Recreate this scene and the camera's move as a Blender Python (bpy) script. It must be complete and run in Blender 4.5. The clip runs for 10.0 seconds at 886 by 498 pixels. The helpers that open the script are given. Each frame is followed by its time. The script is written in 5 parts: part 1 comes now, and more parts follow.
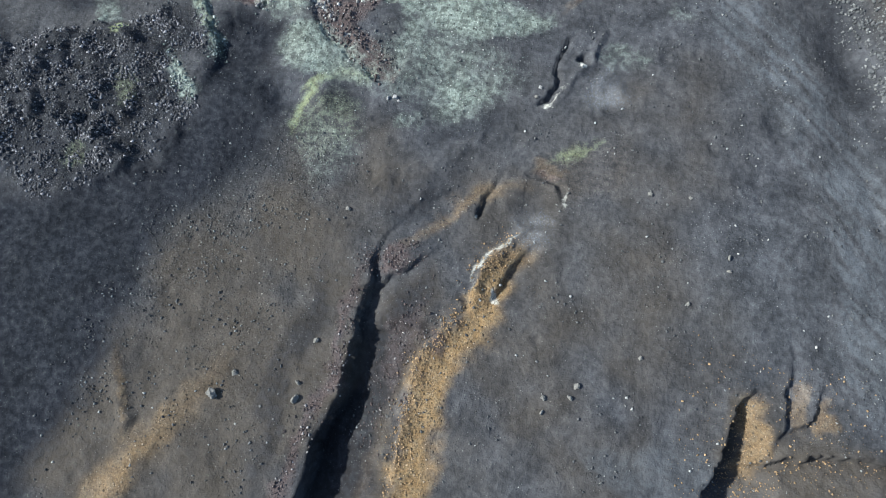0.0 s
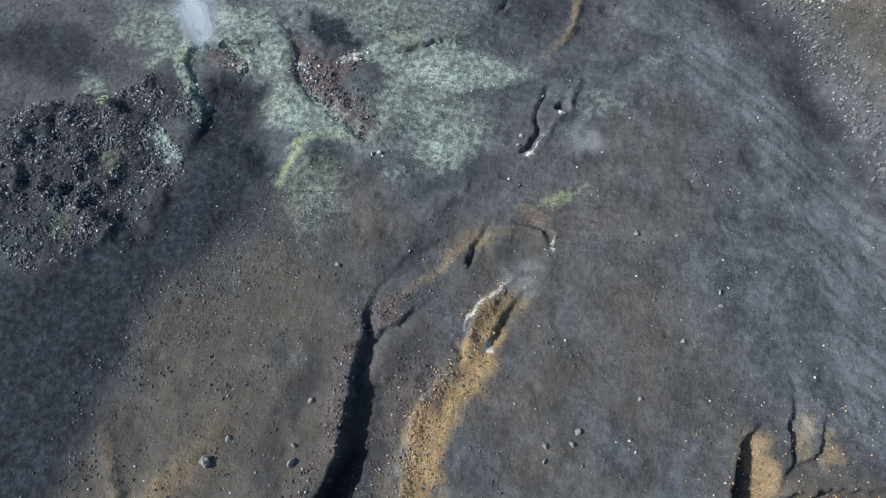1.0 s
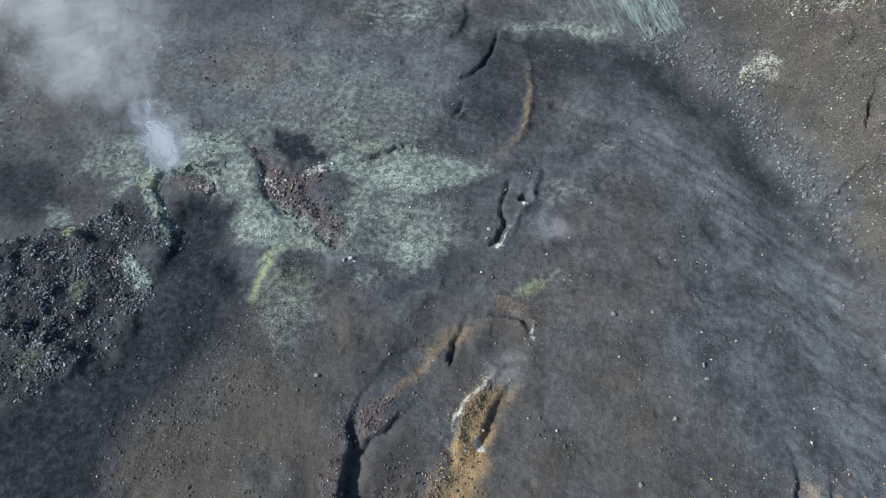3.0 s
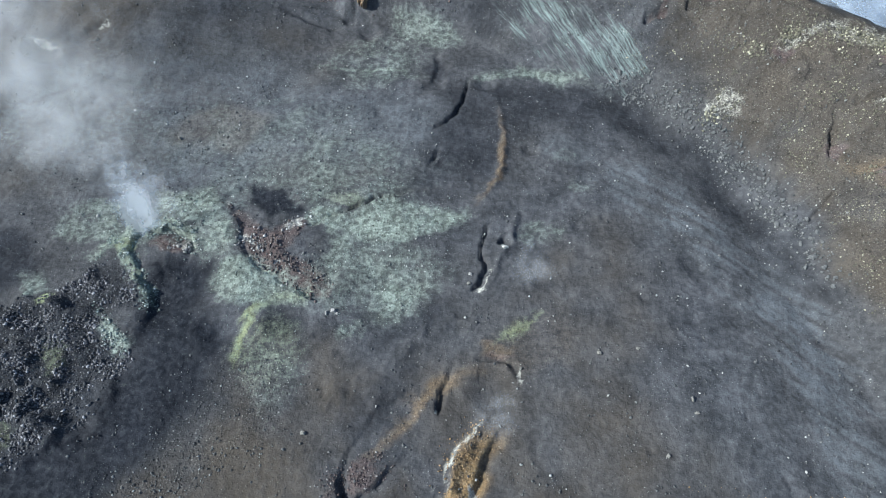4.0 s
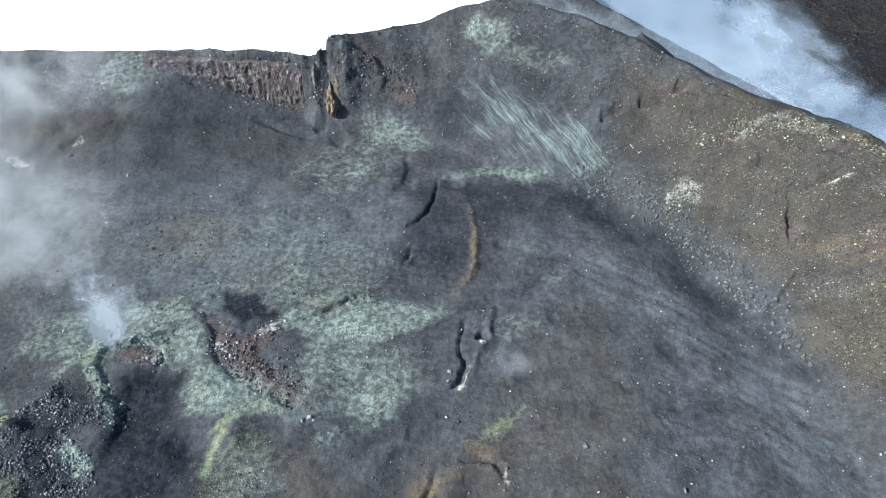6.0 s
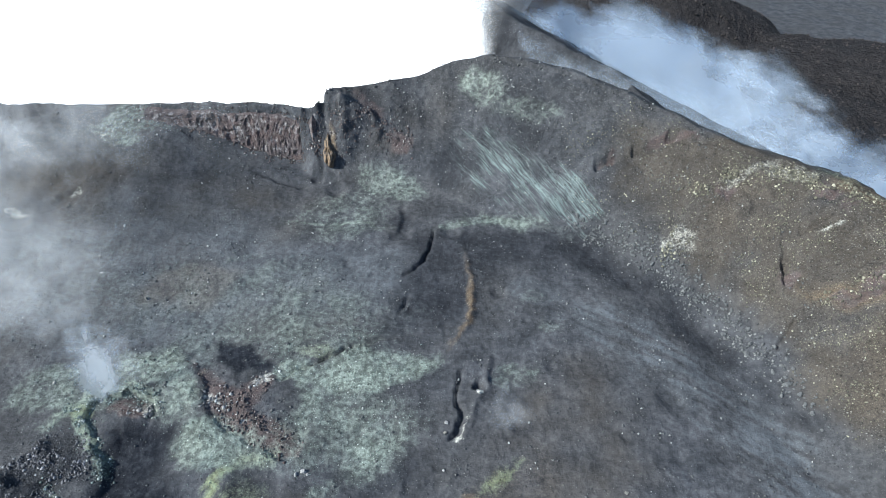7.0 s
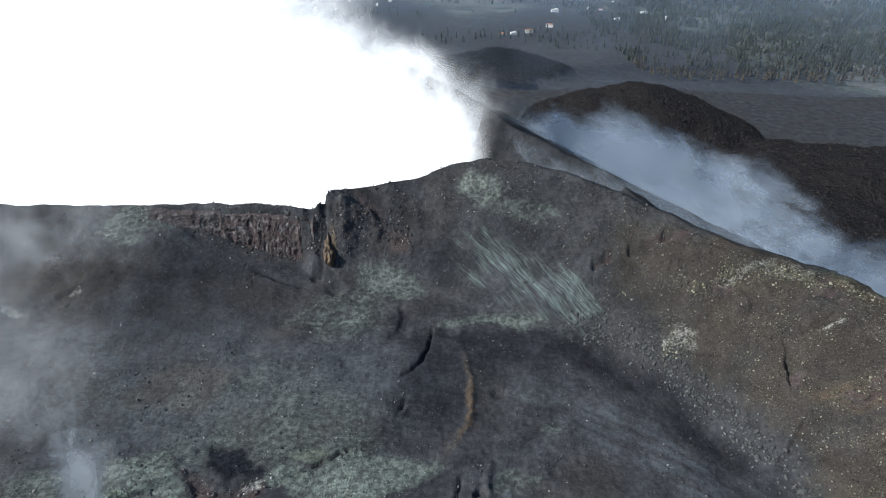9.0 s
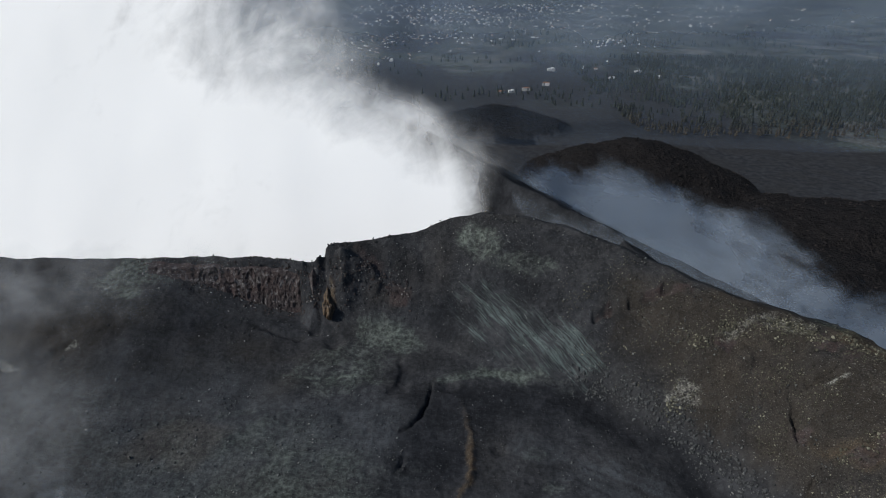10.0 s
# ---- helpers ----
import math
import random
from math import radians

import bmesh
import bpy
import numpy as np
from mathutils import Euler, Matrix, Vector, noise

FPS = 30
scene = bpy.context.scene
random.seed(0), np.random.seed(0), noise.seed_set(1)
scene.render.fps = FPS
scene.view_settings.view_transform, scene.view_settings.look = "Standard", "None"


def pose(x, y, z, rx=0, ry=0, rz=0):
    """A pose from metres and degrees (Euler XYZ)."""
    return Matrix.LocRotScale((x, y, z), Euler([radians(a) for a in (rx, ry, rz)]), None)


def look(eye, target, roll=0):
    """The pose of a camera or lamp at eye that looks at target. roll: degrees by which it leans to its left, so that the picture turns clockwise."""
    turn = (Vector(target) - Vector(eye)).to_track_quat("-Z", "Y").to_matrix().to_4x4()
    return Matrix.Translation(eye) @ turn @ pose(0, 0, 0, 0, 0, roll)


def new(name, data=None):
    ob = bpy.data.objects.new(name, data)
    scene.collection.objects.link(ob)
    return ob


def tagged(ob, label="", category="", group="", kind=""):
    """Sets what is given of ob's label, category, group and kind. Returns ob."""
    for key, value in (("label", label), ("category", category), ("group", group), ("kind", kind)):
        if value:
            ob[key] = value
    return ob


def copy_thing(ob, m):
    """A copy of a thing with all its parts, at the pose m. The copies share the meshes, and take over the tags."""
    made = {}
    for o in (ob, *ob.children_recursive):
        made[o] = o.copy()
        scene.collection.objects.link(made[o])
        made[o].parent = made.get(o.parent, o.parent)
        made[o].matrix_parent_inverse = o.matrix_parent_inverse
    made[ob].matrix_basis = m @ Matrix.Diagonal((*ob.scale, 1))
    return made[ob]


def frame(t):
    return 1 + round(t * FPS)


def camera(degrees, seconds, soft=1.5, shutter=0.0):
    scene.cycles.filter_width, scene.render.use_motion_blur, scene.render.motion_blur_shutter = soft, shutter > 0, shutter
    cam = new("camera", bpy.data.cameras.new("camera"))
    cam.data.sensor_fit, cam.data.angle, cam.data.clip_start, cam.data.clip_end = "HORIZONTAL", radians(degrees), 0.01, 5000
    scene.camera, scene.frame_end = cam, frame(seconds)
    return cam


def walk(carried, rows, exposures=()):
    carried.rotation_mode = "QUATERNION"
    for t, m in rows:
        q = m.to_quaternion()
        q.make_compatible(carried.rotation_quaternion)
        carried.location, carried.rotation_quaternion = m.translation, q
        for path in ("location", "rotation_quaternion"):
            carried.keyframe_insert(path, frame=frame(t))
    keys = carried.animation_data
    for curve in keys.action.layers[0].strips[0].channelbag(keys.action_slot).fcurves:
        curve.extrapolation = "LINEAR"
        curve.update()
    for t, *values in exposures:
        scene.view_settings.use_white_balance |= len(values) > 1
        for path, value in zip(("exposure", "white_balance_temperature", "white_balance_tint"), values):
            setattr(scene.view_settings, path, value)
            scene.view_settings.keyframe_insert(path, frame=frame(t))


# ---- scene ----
# A hovering drone over a young volcanic crater, turning up from the ash floor to the rim, the steam and the far valley.
cam = camera(70.4, 10.0, soft=0.7)
EYE = (0.0, 0.0, 100.0)
TURNS = (
    (0.0, 16.00, -0.33, 16.52), (0.5, 18.31, -0.24, 14.62), (1.0, 20.62, -0.17, 13.17), (1.5, 22.89, -0.10, 11.66),
    (2.0, 25.10, 0.01, 10.19), (2.5, 27.34, 0.07, 8.86), (4.0, 33.80, 0.20, 3.89), (4.5, 35.91, 0.21, 2.52),
    (5.0, 38.10, 0.17, 1.47), (5.5, 40.36, 0.13, 0.77), (7.0, 47.05, 0.06, -0.07), (7.5, 49.23, 0.00, -0.21),
    (8.0, 51.39, 0.02, -0.27), (8.5, 53.60, 0.10, -0.24), (9.0, 56.04, 0.05, -0.20), (9.5, 58.50, 0.07, -0.24),
    (10.0, 60.89, 0.02, -0.24))
walk(cam, [(t, pose(*EYE, a, b, c)) for t, a, b, c in TURNS],
     exposures=[(0.0, 1.5, 6050, 4.0), (2.5, 1.25, 5970, 3.5), (5.0, 1.6, 5900, 3.0), (7.5, 1.42, 5950, 4.0), (8.4, 1.25, 6050, 5.0), (9.0, 0.5, 6100, 6.0), (9.5, -0.2, 6200, 7.0),
                (10.0, -0.62, 6250, 8.0)])

# ---- light ----
SUN_AZIMUTH, SUN_HEIGHT = radians(196), radians(38)  # the way to the sun, counter-clockwise from +x
world = bpy.data.worlds.new("sky")
scene.world = world
world.use_nodes = True
sky = world.node_tree.nodes.new("ShaderNodeTexSky")
sky.sky_type, sky.sun_disc = "NISHITA", False
sky.sun_elevation, sky.sun_rotation = SUN_HEIGHT, radians(90) - SUN_AZIMUTH
background = world.node_tree.nodes["Background"]
background.inputs["Strength"].default_value = 0.10
world.node_tree.links.new(sky.outputs[0], background.inputs["Color"])
sun = new("sun", bpy.data.lights.new("sun", "SUN"))
sun.data.energy, sun.data.angle, sun.data.color = 4.0, radians(3.0), (1.0, 0.96, 0.90)
to_sun = Vector((math.cos(SUN_AZIMUTH) * math.cos(SUN_HEIGHT), math.sin(SUN_AZIMUTH) * math.cos(SUN_HEIGHT), math.sin(SUN_HEIGHT)))
sun.matrix_world = look(to_sun * 300, (0, 0, 0))

# ---- noise and shape functions over the ground plan ----
TABLE = np.random.RandomState(7).permutation(512)
TABLE = np.concatenate([TABLE, TABLE])
ANGLES = np.random.RandomState(8).rand(512) * 2 * math.pi
COS, SIN = np.cos(ANGLES), np.sin(ANGLES)


def wave(x, y):
    """Gradient noise, about -0.7 to 0.7, with cells of one metre."""
    xi, yi = np.floor(x).astype(np.int64), np.floor(y).astype(np.int64)
    fx, fy = x - xi, y - yi
    u, v = fx * fx * fx * (fx * (fx * 6 - 15) + 10), fy * fy * fy * (fy * (fy * 6 - 15) + 10)

    def corner(i, j):
        k = TABLE[(TABLE[(xi + i) & 511] + yi + j) & 511]
        return COS[k] * (fx - i) + SIN[k] * (fy - j)

    a, b = corner(0, 0), corner(0, 1)
    a = a + u * (corner(1, 0) - a)
    b = b + u * (corner(1, 1) - b)
    return a + v * (b - a)


def rough(x, y, size, octaves=4, seed=0, ridged=False):
    """Fractal noise whose largest lumps are that many metres."""
    total, gain = 0, 1.0
    for n in range(octaves):
        k = 2.03 ** n / size
        w = wave(x * k + 31.7 * (seed + n), y * k - 17.3 * (seed + 2 * n))
        total = total + gain * ((0.45 - 2 * np.abs(w)) if ridged else w)
        gain *= 0.5
    return total


def ramp(a, b, v):
    t = np.clip((v - a) / (b - a), 0, 1)
    return t * t * (3 - 2 * t)


def along(x, y, line, closed=False):
    """The distance to a line of points (x, y, ...), the side (positive to its left), and the line's further values there."""
    line = np.array(line, float)
    ends = np.roll(line, -1, 0) if closed else line[1:]
    best, side, values = np.full(np.shape(x), 1e9), np.zeros(np.shape(x)), [np.zeros(np.shape(x)) for _ in range(line.shape[1] - 2)]
    for a, b in zip(line, ends):
        dx, dy = b[:2] - a[:2]
        t = np.clip(((x - a[0]) * dx + (y - a[1]) * dy) / (dx * dx + dy * dy), 0, 1)
        px, py = x - a[0] - t * dx, y - a[1] - t * dy
        d = np.hypot(px, py)
        near = d < best
        best = np.where(near, d, best)
        side = np.where(near, np.sign(dx * py - dy * px), side)
        for n, old in enumerate(values):
            values[n] = np.where(near, a[2 + n] + t * (b[2 + n] - a[2 + n]), old)
    return best, side, values


def inside(x, y, line):
    """Whether points lie in a closed line."""
    odd = np.zeros(np.shape(x), bool)
    for a, b in zip(line, line[1:] + line[:1]):
        cross = (a[1] > y) != (b[1] > y)
        odd ^= cross & (x < a[0] + (y - a[1]) * (b[0] - a[0]) / ((b[1] - a[1]) or 1e-9))
    return odd


def spot(x, y, cx, cy, rx, ry, turn=0.0):
    """1 in an ellipse's middle, 0 at its edge and beyond."""
    c, s = math.cos(radians(turn)), math.sin(radians(turn))
    u, v = ((x - cx) * c + (y - cy) * s) / rx, ((y - cy) * c - (x - cx) * s) / ry
    return np.clip(1 - np.hypot(u, v), 0, 1)


def top(a, b, soft):
    """The higher of two grounds, with a soft seam."""
    h = np.clip(0.5 + 0.5 * (a - b) / soft, 0, 1)
    return b + (a - b) * h + soft * h * (1 - h)


# ---- the plan: the crater's rim (x, y, height, width of its inner slope), the far rim ----
RIM = [(-33.5, 146.5, 18, 14), (-22, 152, 18, 26), (-6.3, 157, 18.5, 30), (4, 158, 22, 32), (12.5, 157, 24, 34), (22, 152, 25, 34),
       (32.4, 145.5, 25, 33), (53.9, 129.7, 25, 29), (65.3, 118, 25, 32), (80, 108, 25, 36), (89, 96, 25, 40), (98, 75, 26, 42),
       (106, 40, 26, 36), (98, -20, 24, 30), (50, -80, 20, 40), (-60, -85, 16, 40), (-140, -30, 14, 50), (-165, 80, 14, 60),
       (-121, 149.6, 14, 62), (-79, 149.4, 14, 46), (-66, 150, 14, 11), (-60, 150.3, 14, 5), (-43, 149, 14, 4), (-38, 147, 14, 4)]
FAR_RIM = [(-60, 345, 8), (-40, 316, 10), (-10, 275, 10), (11.5, 241, 10), (25, 214, 10), (41, 188, 11), (52, 170, 12), (60, 150, 10)]
CLIFF = [(-79, 147, 1.2), (-70, 148.6, 1), (-58, 149.4, 1), (-43, 147.8, 1), (-37, 146, 1), (-34.4, 144.6, 1)]

# scarps that drop to their left: x, y, depth, width of the bank that climbs out again
SCARPS = [
    [(-6.8, 40.4, 0.1, 4), (-11.6, 36.5, 0.4, 4), (-15.2, 32.7, 0.35, 4), (-17.4, 28, 0.4, 3), (-18.5, 24, 1.0, 1.8), (-17.5, 19, 2.4, 4), (-17.9, 13.6, 3.8, 9), (-18.0, 11.6, 4.2, 11),
     (-16.8, 9.8, 4.5, 11), (-17.1, 5.4, 5.5, 11), (-16.5, 0.3, 6.0, 10.5), (-17.2, -3.5, 6.6, 11.5), (-17.8, -6.6, 7.0, 12.5), (-17.5, -11, 7.4, 13.5), (-17.9, -16.6, 7.8, 14.5), (-20.4, -24, 7, 16), (-22, -36, 7, 16)],
    [(-4.2, -30, 0.9, 3), (-4.6, -11.5, 1.0, 3), (-5.2, -4.9, 1.0, 3), (-6.6, 3.3, 1.0, 3), (-6.6, 8.7, 1.2, 3), (-3.6, 15.4, 1.5, 4), (-0.6, 18.2, 1.0, 3), (-0.8, 23.7, 1.2, 3), (-0.9, 26.6, 1.4, 3.5), (3.5, 33.6, 0.4, 2)],
    [(45.9, 20.5, 0.2, 2), (43.2, 15.8, 4, 7), (42.6, 10, 6.5, 9), (40.8, 2.8, 7, 14), (37, -6, 7, 20), (36, -20, 6, 20)],
    [(50.2, 28.5, 0.2, 2), (50.7, 23.5, 0.8, 4), (51, 19.5, 1.5, 5.5), (50.8, 15.5, 1.2, 5), (49.5, 11.5, 0.6, 4)],
    [(55.4, 23, 0.2, 2), (55.4, 19.8, 1.2, 6), (54.6, 17, 1.6, 6.5), (52, 15, 0.8, 5), (50.5, 14, 0.3, 4)],
    [(78, 17, 1.5, 6), (66, 14.6, 2.2, 10), (58.6, 13.2, 2.6, 12), (52, 11, 2.4, 12), (46, 8, 1.5, 12), (42, 5, 0.5, 10)],
    [(84, 99.6, 0.3, 3), (79.5, 102.4, 1.1, 3), (74, 107, 0.7, 3), (67, 111.4, 0.8, 3), (61, 111, 0.9, 3), (56, 110, 0.3, 3)],
    [(90, 86, 0.2, 3), (84, 81.4, 1.2, 4), (77, 80, 1.0, 4), (72, 80.6, 0.2, 3)],
    [(58, 100.5, 0.2, 2), (53.5, 102.5, 0.8, 3), (49, 104, 0.2, 3)],
    [(-31.5, 135.5, 0.4, 4), (-30.8, 139, 2.0, 5), (-30.2, 143, 3.2, 6), (-30.6, 148, 3.4, 6), (-32.5, 154, 2.5, 5)],
    [(-8.5, 28.0, 0.2, 3), (-11, 25.2, 0.9, 3), (-13.6, 21.8, 1.3, 3.5), (-16.0, 19.6, 1.5, 3.5), (-17.4, 18.6, 0.8, 3)],
    [(-31, 74, 0.3, 4), (-38, 79.5, 0.5, 7), (-46, 80, 0.5, 9), (-51, 76.5, 0.5, 9), (-45.6, 70.2, 0.7, 8), (-43.6, 63.6, 0.9, 7), (-38.4, 59.6, 0.7, 5), (-28, 54, 0.6, 4), (-24.6, 54.4, 0.5, 4), (-24.6, 60, 0.3, 3)],
    [(-52.6, 61.4, 0.4, 4), (-51.8, 63.5, 1.6, 7), (-54.2, 67.6, 2.2, 8), (-58.9, 69.3, 1.5, 8), (-64.8, 66.4, 0.8, 7), (-65.2, 62.8, 0.8, 7), (-62.2, 58.6, 1.2, 9), (-59, 54, 1.4, 9), (-57, 50.6, 0.8, 7), (-56.5, 47, 0.3, 6)],
]
# narrow cracks: x, y, depth, half width
CRACKS = [
    [(-2.2, 115, 0.3, 0.3), (-2.4, 112, 1.0, 0.4), (-3.4, 106, 1.4, 0.5), (-6.2, 101.3, 1.1, 0.6), (-10.2, 98.1, 0.3, 0.7)],
    [(-7.4, 92.8, 0.4, 0.4), (-8.2, 90.4, 0.9, 0.5), (-9.2, 88.4, 0.3, 0.5)],
    [(4.4, 75, 0.2, 0.3), (3.0, 71, 0.7, 0.35), (2.4, 66.5, 1.0, 0.38), (3.4, 62.9, 1.2, 0.55), (2.4, 59.6, 1.3, 0.6), (0.9, 58.4, 0.4, 0.5)],
    [(-31.7, 70.7, 0.5, 0.3), (-27.8, 73.4, 0.8, 0.35), (-22.6, 76, 1, 0.4), (-19.6, 78.1, 1, 0.4), (-14.2, 79.9, 0.7, 0.35), (-6.5, 82.3, 0.5, 0.3), (-0.8, 83.2, 0.2, 0.3)],
    [(-1.2, 43.5, 0.2, 0.5), (-3.0, 39, 0.8, 0.5), (-3.7, 35.2, 1.4, 0.55)],
    [(2.6, 44.6, 0.5, 0.7), (5.8, 45.4, 0.9, 0.7), (8.4, 44.4, 1.1, 0.6), (9.5, 41.9, 0.6, 0.6)],
    [(2.4, 21.0, 0.5, 0.7), (3.5, 23.6, 1.2, 0.9), (4.8, 28.3, 1.2, 0.9), (7.3, 32.2, 0.4, 1.0)],
    [(70.4, 95.6, 0.4, 0.3), (69.8, 91.5, 1.6, 0.42), (69.1, 87.4, 1.0, 0.35)],
    [(70.4, 81.4, 0.3, 0.3), (68, 79, 1.0, 0.45), (65.5, 76.8, 1.2, 0.55), (63.4, 75, 0.5, 0.4)],
    [(74, 97, 0.8, 0.5), (76, 97, 1.4, 0.5), (79.6, 97, 0.4, 0.35)],
    [(45.5, 124.6, 1.2, 1.0), (50, 123.8, 2.4, 1.3), (53.4, 124.6, 2.4, 1.3), (56.5, 123.0, 1.6, 0.9), (62, 119.8, 0.9, 0.4), (64.7, 117, 0.3, 0.3)],
    [(37.6, 124.4, 1.6, 1.0), (41.4, 124.8, 2.6, 1.1)],
    [(-50, 136.5, 0.3, 1.0), (-43.6, 134.3, 1.0, 1.2), (-37, 132.2, 1.2, 1.3), (-35.4, 132.2, 0.4, 1)],
    [(-10, 122.5, 0.5, 1), (-8.8, 118.5, 0.7, 1.4), (-9.5, 113, 0.8, 2.0), (-13, 110.5, 0.4, 1.6)],
    [(-97, 118.6, 0.3, 1.4), (-94, 121, 0.9, 1.5), (-90, 123.6, 0.5, 1.0)],
    [(-37, 156, 2.6, 1.6), (-35.6, 148, 2.0, 1.6), (-33.6, 142, 1.0, 1.5), (-31.8, 138.5, 0.3, 1.2)],
]
# low banks: x, y, height, half width
BANKS = [
    [(4.8, 108, 0.2, 0.7), (6.2, 96.2, 0.6, 0.8), (6, 88.8, 0.7, 0.9), (5.2, 85.2, 0.6, 1.0), (0.8, 78.1, 0.2, 1.0)],
    [(8.9, 76, 0.3, 0.6), (8.4, 71, 0.8, 0.7), (6.4, 66.8, 0.6, 0.8), (4.5, 61, 0.5, 0.7), (3.2, 58, 0.3, 0.6)],
    [(-6.4, -20, 0.4, 2.2), (-6.1, 1.6, 0.4, 2.0), (-6.3, 6.9, 0.4, 1.8), (-4.8, 12, 0.6, 2.0), (-2.6, 16.4, 0.9, 2.0), (-1.2, 21.6, 1.0, 1.8),
     (-0.2, 27, 1.3, 1.8), (3.5, 33.6, 0.6, 1.4)],
    [(-45, -26, 0.8, 2), (-40.8, -8.6, 0.5, 2.4), (-33, 2, 0.2, 2)],
    [(-51.6, -4.7, 0.5, 1.2), (-46.4, -12.5, 0.9, 1.0), (-46, -16, 0.2, 1)],
    [(-26.6, 136.5, 1.0, 2.6), (-26, 140.5, 4.0, 3.2), (-26.4, 146, 3.0, 3.5)],
]
# round hollows: x, y, radius, depth
HOLLOWS = [(7.0, 69.3, 1.4, 1.4), (22.5, 67.5, 2.2, 0.35), (16.5, 66, 2.0, 0.35), (13.4, 60.5, 1.6, 0.3), (42.4, 66.3, 3.0, 0.55), (40, 54, 3.2, 0.35),
           (-51, 55, 9, 1.4), (-103, 114, 4, 1.4), (-33, 134.4, 2, 0.6), (-41, 47, 5, 1.2), (1.5, 113, 3, 0.8), (-27.5, 130, 3, 0.8), (12, 93, 2.2, 0.5), (5.5, 39.5, 4.5, 0.9)]
# small impact pits
chance = random.Random(5)
PITS = [(chance.uniform(-60, 70), chance.uniform(-30, 110), chance.uniform(0.6, 1.5), chance.uniform(0.12, 0.3)) for _ in range(110)]
# rocky outcrops: x, y, radii, turn, height
OUTCROPS = [(-76, 40, 18, 14, 20, 1.6), (-88, 36, 18, 14, 0, 1.8), (-67, 54, 9, 6, 30, 1.3), (-64, 32, 8, 9, 0, 0.7), (-78, 25, 15, 9, 20, 1.5),
            (-43, 67, 8, 9, 20, 0.7), (-4, 50.5, 10, 3.2, 32, 0.6), (-13, 40, 10, 3, 45, 0.5), (-33, 59.5, 9, 4, -30, 0.7), (88, 110, 8, 4, -30, 0.5), (80, 83, 5, 3, 10, 1.2), (-22, 146, 7, 4, 0, 1.8),
            (76, 101, 10, 4, -35, 0.9), (60, 109, 7, 3, -40, 0.8)]


def near(x, y, line, margin):
    p = np.array([q[:2] for q in line])
    (ax, ay), (bx, by) = p.min(0) - margin, p.max(0) + margin
    return (x > ax) & (x < bx) & (y > ay) & (y < by)


def along_rim(x, y):
    """The distance to the rim, its height and the width of its inner slope there, blended from stretch to stretch."""
    d, _, (crest, width) = along(x, y, RIM, True)
    m = d < 70
    px, py = x[m], y[m]
    total, highs, widths = (np.full(px.shape, 1e-12) for _ in range(3))
    for a, b in zip(RIM, RIM[1:] + RIM[:1]):
        dx, dy = b[0] - a[0], b[1] - a[1]
        t = np.clip(((px - a[0]) * dx + (py - a[1]) * dy) / (dx * dx + dy * dy), 0, 1)
        w = np.exp((d[m] - np.hypot(px - a[0] - t * dx, py - a[1] - t * dy)) / 1.8)
        total, highs, widths = total + w, highs + w * (a[2] + t * (b[2] - a[2])), widths + w * (a[3] + t * (b[3] - a[3]))
    crest[m], width[m] = highs / total, widths / total
    return d, crest, width


